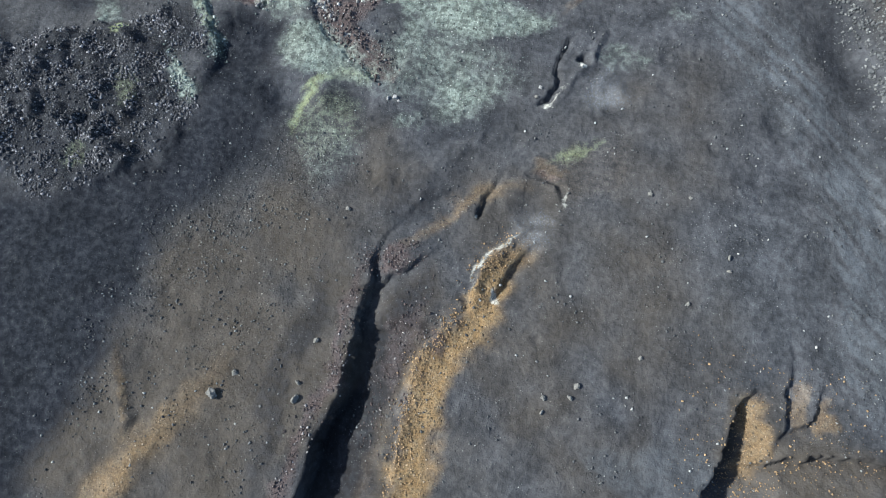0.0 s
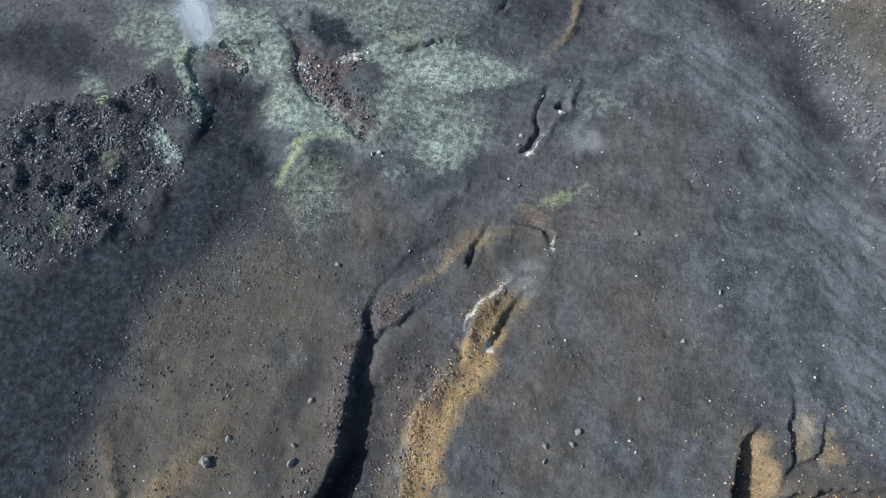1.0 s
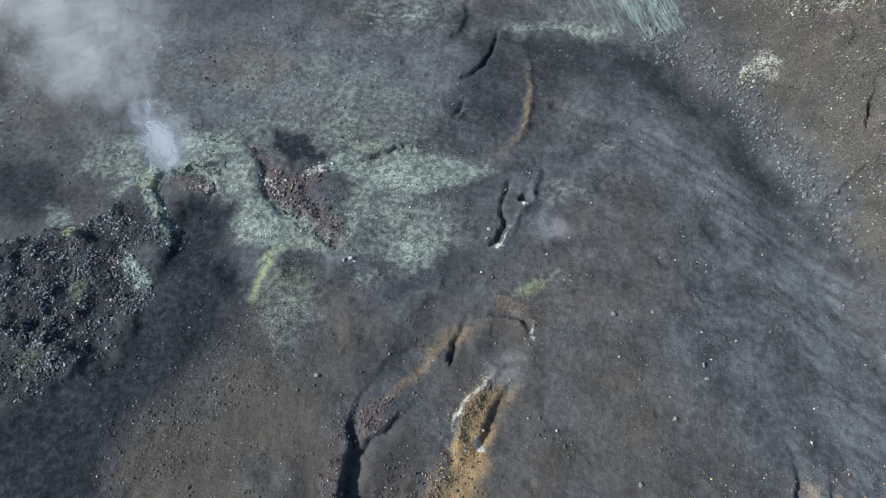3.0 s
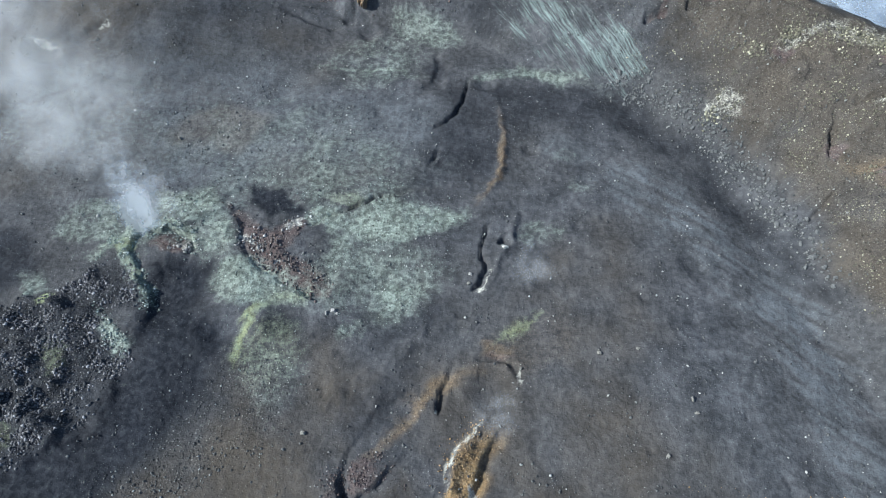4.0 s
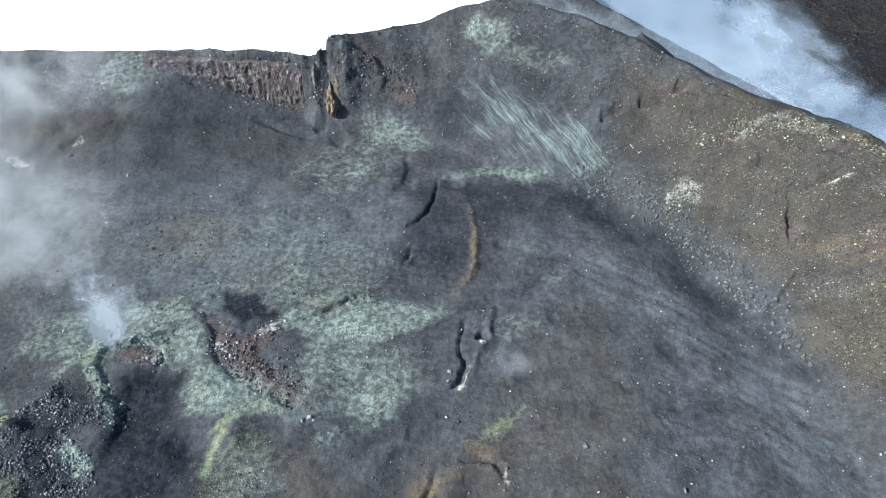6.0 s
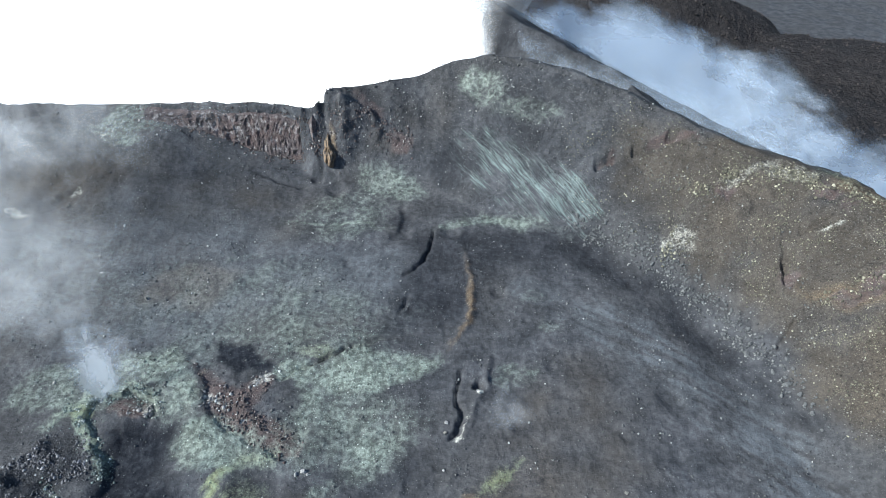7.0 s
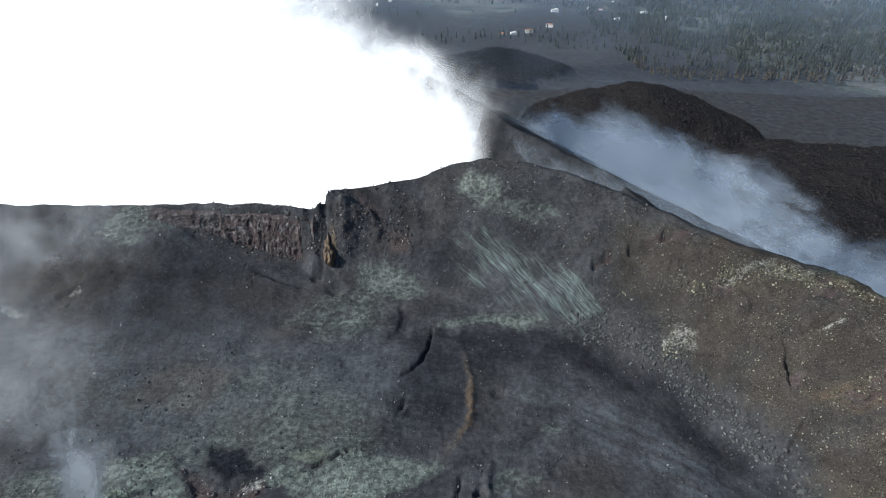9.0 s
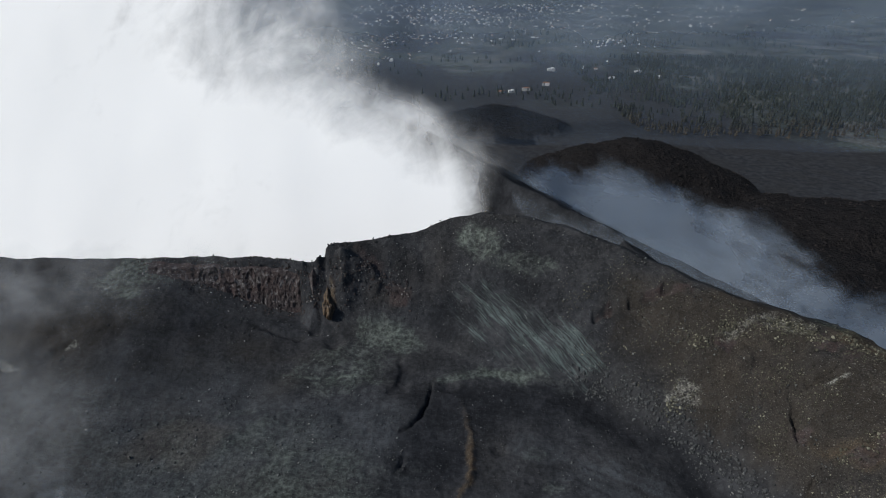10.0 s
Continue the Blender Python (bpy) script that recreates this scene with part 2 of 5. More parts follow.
def ground(x, y):
    """The ground's height."""
    wx, wy = x + 0.55 * rough(x, y, 6, 3, 3), y + 0.55 * rough(x, y, 6, 3, 4)
    d, crest, width = along_rim(wx, wy)
    within = inside(wx, wy, RIM)
    crest = crest + 0.7 * rough(x, y, 8, 4, 5) + (1.4 * ramp(2, 16, x) - 3.4 * ramp(34, 66, x)) * (y > 60)
    west = (x < -38) & (y > 60)
    width[west] = 4.5
    floor = 1.0 * rough(x, y, 40, 3, 1) + 0.28 * rough(x, y, 10, 3, 7) + 0.15 * rough(x, y, 2.6, 4, 2)
    # a shallow valley along the foot of the eastern slope
    v = near(x, y, [(20, 40), (80, 130)], 30)
    dv, _, (deep,) = along(x[v], y[v], [(14, 124, 0.5), (30, 115, 1.5), (40, 107, 2), (51, 96, 2), (59, 81, 2.2), (66, 65, 2), (70, 40, 1)])
    floor[v] -= deep * np.exp(-(dv / 9) ** 2)
    # the peak's crest is rounded, the western one sharp
    blunt = 3.2 * ramp(2, 16, x) * (y > 60)
    d = np.sqrt(d * d + blunt * blunt) - 0.25 * blunt
    u = np.clip(1 - d / width, 0, 1)
    inner = floor + (crest - floor) * np.where(width > 9, u ** 1.3, u ** 1.3 + (ramp(0, 1, u) - u ** 1.3) * ramp(9, 6, width))
    talus = floor[west] + (crest[west] - floor[west]) * np.clip(1 - d[west] / (46 + 18 * ramp(-90, -130, x[west])), 0, 1) ** 1.35 * ramp(-38, -84, x[west])
    inner[west] = np.maximum(inner[west], talus)
    outer = crest - 0.68 * d
    df, sf, (far,) = along(wx, wy, FAR_RIM)
    far = far + 1.2 * rough(x, y, 14, 4, 6)
    outer = top(outer, far - np.where(sf > 0, 0.62, 1.3) * df, 1.5)
    r = np.hypot(x, y)
    plain = -150 - 0.062 * np.clip(r - 420, 0, None) + 5 * rough(x, y, 220, 3, 9)
    lava = np.maximum.reduce([50 * spot(x, y, 205, 612, 125, 84, -14) ** 0.6, 34 * spot(x, y, 400, 470, 170, 85, -20) ** 0.6, 30 * spot(x, y, 75, 850, 110, 90, 10) ** 0.8,
                              20 * spot(x, y, 250, 440, 200, 90, -20) ** 0.6])
    plain = plain + lava + np.clip(lava, 0, 8) / 8 * (5 * rough(x, y, 70, 2, 11) + 5 * rough(x, y, 32, 3, 12))
    outer = top(outer, plain, 10)
    h = np.where(within, inner, outer)
    shape = h.shape
    x, y, h, within = x.ravel(), y.ravel(), h.ravel(), within.ravel()
    core = np.where((x > -140) & (x < 125) & (y > -60) & (y < 170))[0]
    core = core[np.argsort(x[core], kind="stable")]
    across = x[core]

    def close(line, margin):
        """The points round a line."""
        p = np.array([q[:2] for q in line])
        low, high = np.searchsorted(across, (p[:, 0].min() - margin, p[:, 0].max() + margin))
        part_of = core[low:high]
        return part_of[(y[part_of] > p[:, 1].min() - margin) & (y[part_of] < p[:, 1].max() + margin)]

    for line in SCARPS:
        m = close(line, 20)
        jx, jy = x[m] + 0.9 * rough(x[m], y[m], 3, 4, 21), y[m] + 0.9 * rough(x[m], y[m], 3, 4, 22)
        d, s, (deep, wide) = along(jx, jy, line)
        s = s * d
        lip = 0.06 * deep * np.exp(-np.clip(-s, 0, None) / 1.2)
        h[m] += np.where(s > 0, -deep * ramp(0, 0.5, s) * np.clip(1 - s / wide, 0, 1) ** 1.2, lip)
    for line in CRACKS:
        m = close(line, 8)
        jx, jy = x[m] + 0.7 * rough(x[m], y[m], 2.4, 4, 23), y[m] + 0.7 * rough(x[m], y[m], 2.4, 4, 24)
        d, _, (deep, wide) = along(jx, jy, line)
        h[m] -= deep * (1 - ramp(0.4 * wide, 1.3 * wide, d))
    for line in BANKS:
        m = close(line, 9)
        jx, jy = x[m] + 0.7 * rough(x[m], y[m], 3, 3, 25), y[m] + 0.7 * rough(x[m], y[m], 3, 3, 26)
        d, _, (high, wide) = along(jx, jy, line)
        h[m] += high * np.exp(-(d / wide) ** 2) * (1 + 0.4 * rough(x[m], y[m], 1.6, 4, 27))
    for cx, cy, radius, deep in HOLLOWS + PITS:
        m = close([(cx, cy)], 2 * radius)
        d = np.hypot(x[m] - cx, y[m] - cy) / radius + 0.35 * rough(x[m], y[m], 1.5 * radius, 3, 28)
        h[m] += deep * (0.22 * np.exp(-((d - 1.15) / 0.3) ** 2) - (1 - ramp(0.2, 1.1, d)))
    for cx, cy, rx, ry, turn, high in OUTCROPS:
        m = close([(cx, cy)], max(rx, ry) * 1.4)
        s = spot(x[m] + 6 * rough(x[m], y[m], 12, 4, 29), y[m] + 6 * rough(x[m], y[m], 12, 4, 30), cx, cy, rx, ry, turn) if rx > 6 else spot(x[m], y[m], cx, cy, rx, ry, turn)
        k = ramp(0, 0.3, s)
        h[m] += k * high * (0.5 + 0.6 * rough(x[m], y[m], 10, 4, 31) - 0.3 * rough(x[m], y[m], 11, 5, 32, True)) + k * (0.45 * rough(x[m], y[m], 3.2, 4, 34) + 0.18 * rough(x[m], y[m], 1.1, 2, 39))
    m = close(CLIFF, 9)
    d, _, _ = along(x[m], y[m], CLIFF)
    h[m] += np.exp(-(d / 3.5) ** 2) * (0.5 * rough(x[m], y[m], 6, 4, 33) - 0.15 * rough(x[m], y[m], 2.4, 4, 36, True)) * ramp(-84, -70, x[m])
    m = core[(x[core] > -15) & (y[core] > 80) & within[core]]
    h[m] += (0.2 * rough(x[m], y[m], 1.6, 3, 35) + 0.3 * rough(x[m], y[m], 7, 4, 37) + 0.14 * rough(x[m], y[m], 4, 4, 38, True) * ramp(45, 70, x[m])) * ramp(1, 6, h[m])
    h = h.reshape(shape)
    return h


def band(x, y, line, wide):
    """1 on a line, fading out sideways; the line's third value is its strength."""
    out = np.zeros(x.shape)
    m = near(x, y, line, wide * 3)
    d, _, (power,) = along(x[m], y[m], line)
    out[m] = power * np.exp(-(d / wide) ** 2)
    return out


def spots(x, y, rows):
    out = np.zeros(x.shape)
    for cx, cy, rx, ry, turn, power in rows:
        m = near(x, y, [(cx, cy)], max(rx, ry))
        out[m] = np.maximum(out[m], power * ramp(0, 0.6, spot(x[m], y[m], cx, cy, rx, ry, turn)))
    return out


def area(x, y, outline, soft, power=1.0):
    """1 well inside a closed outline, fading to 0 across its edge."""
    out = np.zeros(x.shape)
    m = near(x, y, outline, soft)
    d = along(x[m], y[m], outline, True)[0]
    out[m] = power * ramp(-soft, soft, np.where(inside(x[m], y[m], outline), d, -d))
    return out


# ---- what lies on the ground: outlines in the plan ----
EAST_CRUST = [(-29.4, 72.6), (-23.6, 75.3), (-19.6, 78.2), (-11.8, 79.3), (-6.8, 76), (-0.6, 76.3), (-0.8, 73.2), (-6.2, 71.7), (-10.1, 68.2), (-19.8, 66.8), (-26.7, 68.3)]
LOW_CRUST = [(-47.1, 60.9), (-43, 62.6), (-33.6, 60.2), (-28.4, 56.4), (-28.6, 52.7), (-37.8, 51.6), (-46.1, 53.3), (-48.2, 56.4)]
NECK_CRUST = [(-51, 61), (-53, 67), (-58, 71), (-66, 70), (-64, 77), (-54, 79), (-49, 75), (-45.5, 68), (-44, 63)]
TEAL = [(-66.5, 50.6), (-60.9, 45.6), (-57.4, 43.7), (-57.7, 41), (-60.9, 41.2), (-64.2, 45.8)]
WEST_MINT = [(-84.4, 56.1), (-79.4, 57.1), (-76.2, 52.8), (-79.8, 50.9)]
YELLOW = [(-37.3, 51.7), (-28.8, 53.5), (-28.3, 56.1), (-34.8, 56)]
SULPHUR_PATCH = [(5.4, 48.4), (8.7, 51.7), (13.9, 54.4), (11.4, 51.1), (8.7, 48.4)]
FRESH_ASH = [(-59.6, 61.1), (-48.5, 61.8), (-47.2, 51.1), (-41.2, 44.5), (-40.6, 39.4), (-44.6, 32.5), (-50, 25.5), (-52.1, 18.5), (-53, 9), (-54, -4), (-56, -20), (-59, -34), (-96, -34), (-96, 8), (-84, 14), (-75.8, 17.2),
             (-68.6, 23.8), (-59.9, 28), (-60.9, 34.2), (-56.2, 40.3), (-57, 50.5)]
HOLLOW_ASH = [(-46, 79.5), (-38.3, 79.4), (-31.7, 73.4), (-38.9, 72.2), (-45, 74.9)]
DARK_SPOT = [(-37.4, 50), (-31.5, 51.6), (-27.8, 49.2), (-31.1, 45.8), (-35.7, 45.7)]
RED_HOLLOW = [(-52, 76.9), (-45.1, 70.2), (-43, 63.6), (-38, 59.9), (-27.9, 54.5), (-24.8, 54.5), (-25.1, 59.4), (-31, 62.6), (-34.9, 63.3), (-31.6, 72.2), (-36.2, 70.5), (-38.9, 68.2)]
VENT_RED = [(-62.5, 65.5), (-57.8, 68.4), (-53.6, 65.5), (-52.9, 62.9), (-58.9, 62.5)]
WEST_ROCKS = [(-97, 42), (-87, 47), (-75.7, 52.1), (-71.3, 58.8), (-63.2, 58.6), (-58.2, 49.8), (-65.4, 50.3), (-63.8, 44.7), (-56.3, 40.2), (-61, 35), (-60.8, 29.3), (-66.5, 23.8), (-76, 17), (-84, 20), (-98, 28)]
PLATEAU_ASH = [(-110, 136), (-71, 138), (-52, 140.5), (-33.1, 134.3), (-35, 112), (-62.6, 106), (-82, 112)]
FLOOR_ASH = [(-12, 112), (-4, 116), (8, 112), (30, 108), (36, 106), (28, 98), (18, 100), (9, 97), (8, 86), (3, 80), (-14, 80), (-16, 86), (-9, 96)]
STREAK_FAN = [(3, 143), (10, 141.5), (17, 136), (26, 129), (33, 123.5), (39, 114.5), (32.5, 111.5), (24, 115.5), (15, 120.5), (6, 129)]
SLOPE_FOOT = [(14, 111), (26, 113), (36, 113), (42, 104), (52, 93), (60, 80), (66, 62), (60, 64), (54, 78), (44, 91), (34, 100), (24, 106)]
VEIL_BAND = [(25, 96), (38, 90), (53.6, 79), (62, 64), (70, 40), (72, 18), (58, 22), (52, 50), (46, 63), (38, 70), (28, 82)]
BROWN_SLOPE = [(38, 131), (55.3, 128), (86, 110), (100, 80), (106, 40), (82, 30), (72.1, 51.8), (66, 72), (58.5, 92), (49, 104), (42.5, 116)]
ORANGE = [(68.7, 89.6), (72.6, 81.3), (76.3, 78.8), (83, 77), (86, 82.8), (78.3, 84.2), (72, 86)]


def deposits(x, y, h):
    """Where minerals and fresh ash lie on the ground, with some painted shade and haze, 0 to 1 each."""
    wx, wy = x + 6 * rough(x, y, 18, 4, 41), y + 6 * rough(x, y, 18, 4, 42)
    sx, sy = x + 2.2 * rough(x, y, 5, 4, 43), y + 2.2 * rough(x, y, 5, 4, 44)
    fx, fy = x + 1.1 * rough(x, y, 2.6, 3, 101), y + 1.1 * rough(x, y, 2.6, 3, 102)
    small, blotch = rough(x, y, 2.0, 4, 53), rough(x, y, 9, 4, 47)
    out = {}
    # the FAR_RIM band and the long fissure-floor spot are shade painted into the ash
    dark = np.maximum.reduce([area(0.5 * (sx + wx), 0.5 * (sy + wy), FRESH_ASH, 6.5), area(sx, sy, HOLLOW_ASH, 2.0), 0.62 * area(sx, sy, DARK_SPOT, 2.0), 0.55 * area(sx, sy, WEST_ROCKS, 3), 0.5 * area(wx, wy, FLOOR_ASH, 6), 0.5 * area(wx, wy, SLOPE_FOOT, 4),
                              0.26 * area(wx, wy, PLATEAU_ASH, 8), band(x, y, [(p[0], p[1], 0.45) for p in FAR_RIM], 16), spots(wx, wy, [(-92, 60, 18, 9, 0, 0.6), (-104, 36, 16, 24, 0, 0.6), (-88, 10, 16, 12, 0, 0.7), (-25, 0, 4, 30, 4, 0.4), (-11.5, -2, 7.5, 40, 0, 0.6), (-14, 36, 12, 6, 50, 0.4), (-8, 52, 12, 4, 40, 0.45), (22, 140, 12, 18, 30, 0.4),
                                                                                  (5, 136, 12, 8, 0, 0.4), (-8, 117, 5, 6, 0, 0.5), (44, 118, 6, 12, 40, 0.35), (34, 4, 26, 7, 15, 0.2)])])
    ridge = band(fx, fy, [(-65.9, 62.8, 1), (-63.2, 59.2, 1.2), (-60.8, 56.3, 1.2), (-59.1, 54.8, 1.1), (-57.4, 51.2, 0.8)], 1.3)
    arc = band(fx, fy, [(-71.4, 60.6, 0.6), (-68.6, 64.1, 1), (-65, 66.6, 1.1), (-58.9, 69.6, 0.9), (-54.1, 67.6, 0.8), (-51.6, 63.4, 0.7)], 1.5)
    crust = np.maximum.reduce([
        area(sx, sy, EAST_CRUST, 2.4, 1.05), area(sx, sy, LOW_CRUST, 1.6, 0.85), area(sx, sy, NECK_CRUST, 2.2, 0.8), ridge, arc, area(fx, fy, TEAL, 1.0, 1.1), area(fx, fy, WEST_MINT, 1.4, 0.7),
        spots(wx, wy, [(-30, 84, 34, 16, 10, 0.42), (-20, 62, 18, 13, 0, 0.55), (-12, 60, 12, 12, 0, 0.5), (-33, 43, 10, 14, 0, 0.35), (-68, 68, 14, 9, 0, 0.6), (-24, 120, 20, 12, 0, 0.38), (-60, 92, 30, 20, 0, 0.22),
                       (-14, 130, 13, 8, -20, 0.5), (-84, 143, 16, 7, 0, 0.5), (-44, 94, 34, 14, 10, 0.3), (-92, 100, 30, 26, 0, 0.2)]),
        spots(sx, sy, [(-12, 56.5, 9, 4, 15, 0.75), (-20, 49, 4, 3, 0, 0.6), (-25, 64, 3.5, 8, 0, 0.7), (-29, 73, 5, 3, 20, 0.9), (14, 72, 7, 4, 10, 0.4), (11, 150, 10, 5, -30, 0.75), (22, 140.5, 13, 3, -25, 0.6),
                       (-82, 139, 5, 3, 0, 0.5), (-46, 105, 8, 2, 20, 0.4), (19, 92, 5, 2.5, 20, 0.3), (22, 84, 4, 3, 0, 0.3)]),
        band(sx, sy, [(-41.6, 116.3, 0.3), (-30.7, 117.3, 0.8), (-19.6, 117.3, 0.7), (-11.1, 114.6, 0.4)], 0.9),
        band(sx, sy, [(-0.1, 114.9, 0.6), (9.6, 117.6, 0.7), (21.9, 116.1, 0.65), (29.6, 112.1, 0.4)], 2.2)])
    out["crust"] = crust * np.clip(0.86 + 0.6 * blotch + 0.34 * small, 0.15, 1.25) * (1 - 0.9 * dark * (crust < 0.95))
    # scree streaks down the slope under the peak
    out["streak"] = area(sx, sy, STREAK_FAN, 3.0, 0.8) * np.clip(0.85 + 0.7 * blotch, 0.3, 1.1)
    strip = band(fx, fy, [(-35.9, 52.6, 0.6), (-38.2, 51, 0.85), (-39.1, 47.8, 1), (-39.4, 44.1, 1), (-38.8, 40.2, 0.6)], 1.05)
    out["sulphur"] = np.maximum.reduce([0.85 * strip, area(sx, sy, YELLOW, 2.2, 0.45), area(fx, fy, SULPHUR_PATCH, 1.3, 0.62), 0.35 * ridge, 0.3 * arc,
                                        spots(fx, fy, [(-76.4, 50.8, 2.6, 1.8, 30, 1), (-66, 63.5, 3, 3, 0, 0.6), (-70, 40, 3, 6, 20, 0.35), (-25, 77.5, 6, 3, 0, 0.35), (-34, 44, 9, 10, 0, 0.3), (-73, 26, 3, 5, 0, 0.35), (84, 108, 8, 4, -35, 0.35)])])
    out["ochre"] = np.maximum.reduce([
        band(sx, sy, [(-2.2, -30, 1.1), (-2.0, -8, 1.15), (-3.6, 2, 1.2), (-3.4, 9, 1.2), (0.6, 15.5, 1.2), (1.8, 21, 1.2), (2.8, 28, 0.8), (6.4, 33, 0.3)], 3.0),
        band(sx, sy, [(-8, -30, 0.25), (-8, 0, 0.25), (-7, 10, 0.22), (-4, 18, 0.25)], 2.4),
        band(sx, sy, [(-48, -30, 0.6), (-44, -19, 0.6), (-41, -12, 0.55), (-36.5, -4, 0.35), (-34, 6, 0.15)], 3.4),
        band(fx, fy, [(-52.2, -3, 0.25), (-49.2, -7.6, 0.5), (-46.4, -12.1, 0.4)], 0.9),
        band(fx, fy, [(4.8, 108, 0.15), (6.2, 96.2, 0.42), (6, 88.8, 0.5), (5.2, 85.2, 0.5), (0.8, 78.1, 0.25)], 0.9),
        band(sx, sy, [(-13, 27, 0.35), (-8, 35, 0.5), (-2, 41, 0.45), (3, 43, 0.3)], 1.7),
        spots(sx, sy, [(-29, 139, 2.5, 4.5, 10, 0.5), (1.4, 25, 3.0, 7, -25, 1), (46.8, 13, 3.2, 9, 10, 0.62), (52.8, 19, 1.6, 5, 0, 0.4), (57.4, 18.4, 2.4, 4.5, 0, 0.5), (6, 46.5, 5, 2.5, 0, 0.4), (12, 48, 14, 9, 30, 0.22)]),
        area(sx, sy, ORANGE, 3.0, 0.42),
        spots(wx, wy, [(66, 104, 16, 9, -30, 0.2), (88, 104, 12, 8, -30, 0.4), (-55, 97, 20, 10, 20, 0.3), (80, 64, 12, 22, 10, 0.22)])])
    out["brown"] = np.maximum(area(wx, wy, BROWN_SLOPE, 5, 1.05), spots(wx, wy, [(14, 22, 42, 46, 0, 0.62), (-33, 2, 26, 42, 6, 1.25), (-48, -12, 14, 28, 0, 1.1), (-10.5, -2, 8, 42, 0, 1.2), (24, 58, 24, 26, 0, 0.5), (56, 8, 22, 12, 0, 1), (48, 14, 8, 10, 0, 0.9), (-14, 146, 26, 12, 0, 0.5), (-90, 104, 56, 44, 0, 0.75), (-50, 120, 34, 20, 0, 0.5),
                                  (-12, 10, 8, 20, 0, 0.7), (-28, 34, 22, 24, 0, 0.65), (-34, 88, 30, 16, 0, 0.4)]))
    out["brown"] = out["brown"] * np.clip(0.85 + 0.7 * rough(x, y, 13, 4, 55), 0.1, 1.3)
    out["rust"] = np.maximum.reduce([
        band(sx, sy, [(-19, 22, 0.5), (-20, 15, 0.7), (-19.4, 10, 0.8), (-18.6, 3, 0.8), (-19.5, -4, 0.8), (-20, -12, 0.8), (-22, -28, 0.7)], 1.3),
        area(fx, fy, RED_HOLLOW, 1.5, 0.85), area(fx, fy, VENT_RED, 1.0, 0.9),
        spots(sx, sy, [(-14.5, 24, 5, 3.6, 35, 0.8), (-9.5, 10, 4.5, 12, 0, 0.5), (77, 81.4, 4, 2.2, 0, 0.7), (82, 81.5, 5, 3, 0, 0.8), (79.6, 103.6, 3.4, 2.4, -30, 1), (82.5, 99.4, 3, 2, 0, 0.6), (62, 109.6, 3.4, 1.6, -20, 0.8),
                       (51, 125, 5, 1.6, 5, 0.8), (56, 124.5, 4, 1.2, -20, 0.8), (39.6, 125, 3.0, 1.6, 0, 0.7), (-19, 148, 7, 3, -20, 0.7), (-11, 140.5, 4, 3, -30, 0.8), (6, 45.5, 4.5, 1.4, 0, 0.6), (69.3, 87.6, 2.0, 2.6, 0, 0.8), (-4.5, 12.5, 2.4, 4, 20, 0.6)])])
    out["fresh_and_shade"] = dark
    streaks = np.clip(0.62 + 1.1 * rough((x * 0.62 + y * 0.78) * 1.6, (x * 0.78 - y * 0.62) * 0.22, 2.2, 4, 48), 0, 1.25)
    # pale streaked ash; the broad spots also paint thin haze into the ground colour
    out["veil"] = np.maximum(area(wx, wy, VEIL_BAND, 5, 0.95) * streaks, spots(wx, wy, [(-70, 98, 64, 40, 0, 0.6), (-24, 98, 28, 18, 0, 0.6), (26, 40, 30, 30, 0, 0.16), (34, 4, 16, 8, 0, 0.5), (21, 94, 7, 4, -30, 0.5), (23, 86, 4, 4, -30, 0.4), (46, 36, 16, 22, 0, 0.3)]))
    steep = ramp(1.0, 6, h) * ((x > 25) | (y > 118)) * (x > -45)
    out["stony"] = np.maximum.reduce([0.02 + 0.30 * ramp(0.0, 0.45, rough(wx, wy, 15, 3, 57)), steep * (0.4 + 0.4 * ramp(30, 60, x)), 0.6 * np.clip(out["crust"], 0, 1), 0.8 * out["ochre"], area(sx, sy, WEST_ROCKS, 2), 0.9 * out["rust"],
                                      0.9 * spots(wx, wy, [(-47, 20, 10, 26, -20, 0.9), (-36, 34, 10, 16, 0, 0.8), (-34, 8, 14, 24, 0, 0.4)])]) * (1 - 0.8 * area(sx, sy, FRESH_ASH, 3))
    out["salt"] = np.maximum.reduce([
        spots(fx, fy, [(2.8, 22.2, 1.3, 1.6, 0, 0.8), (3, 58.4, 1.3, 1.3, 0, 0.6), (9.6, 42, 0.7, 2.2, 0, 0.6), (6.9, 67.9, 1.1, 1.1, 0, 1), (-41, 65.2, 3.4, 1.5, -25, 0.75), (-43, 66.4, 1.5, 1.3, 0, 0.7), (-34.5, 70.5, 3.4, 1.3, 35, 0.65), (-36, 61.4, 1.2, 1, 0, 0.7),
                       (-54, 64, 2, 2, 0, 0.5), (-3.6, 35, 0.9, 0.9, 0, 0.8), (-103, 117, 4, 1.6, 0, 0.6), (-90.5, 123.4, 3, 1.2, 30, 0.5), (52.4, 103.2, 5.5, 4.4, 0, 0.5), (-89.6, 140.5, 4, 2, 0, 0.4)]),
        spots(sx, sy, [(74, 110, 12, 3, -25, 0.5), (65, 112, 7, 2.5, 10, 0.5), (60, 110, 5, 2.5, -10, 0.3), (86, 92, 14, 10, 0, 0.22)]),
        band(fx, fy, [(74.9, 96, 0.3), (77.4, 95.6, 0.7), (80, 95.4, 0.7)], 0.6),
        band(fx, fy, [(-1.6, 22.5, 0.4), (-1.6, 26, 0.8), (0.4, 29.5, 0.65), (3.6, 33.6, 0.55)], 0.7),
        band(fx, fy, [(2.6, 57.6, 0.75), (4, 60.5, 0.6), (5.4, 64, 0.3)], 0.5)])
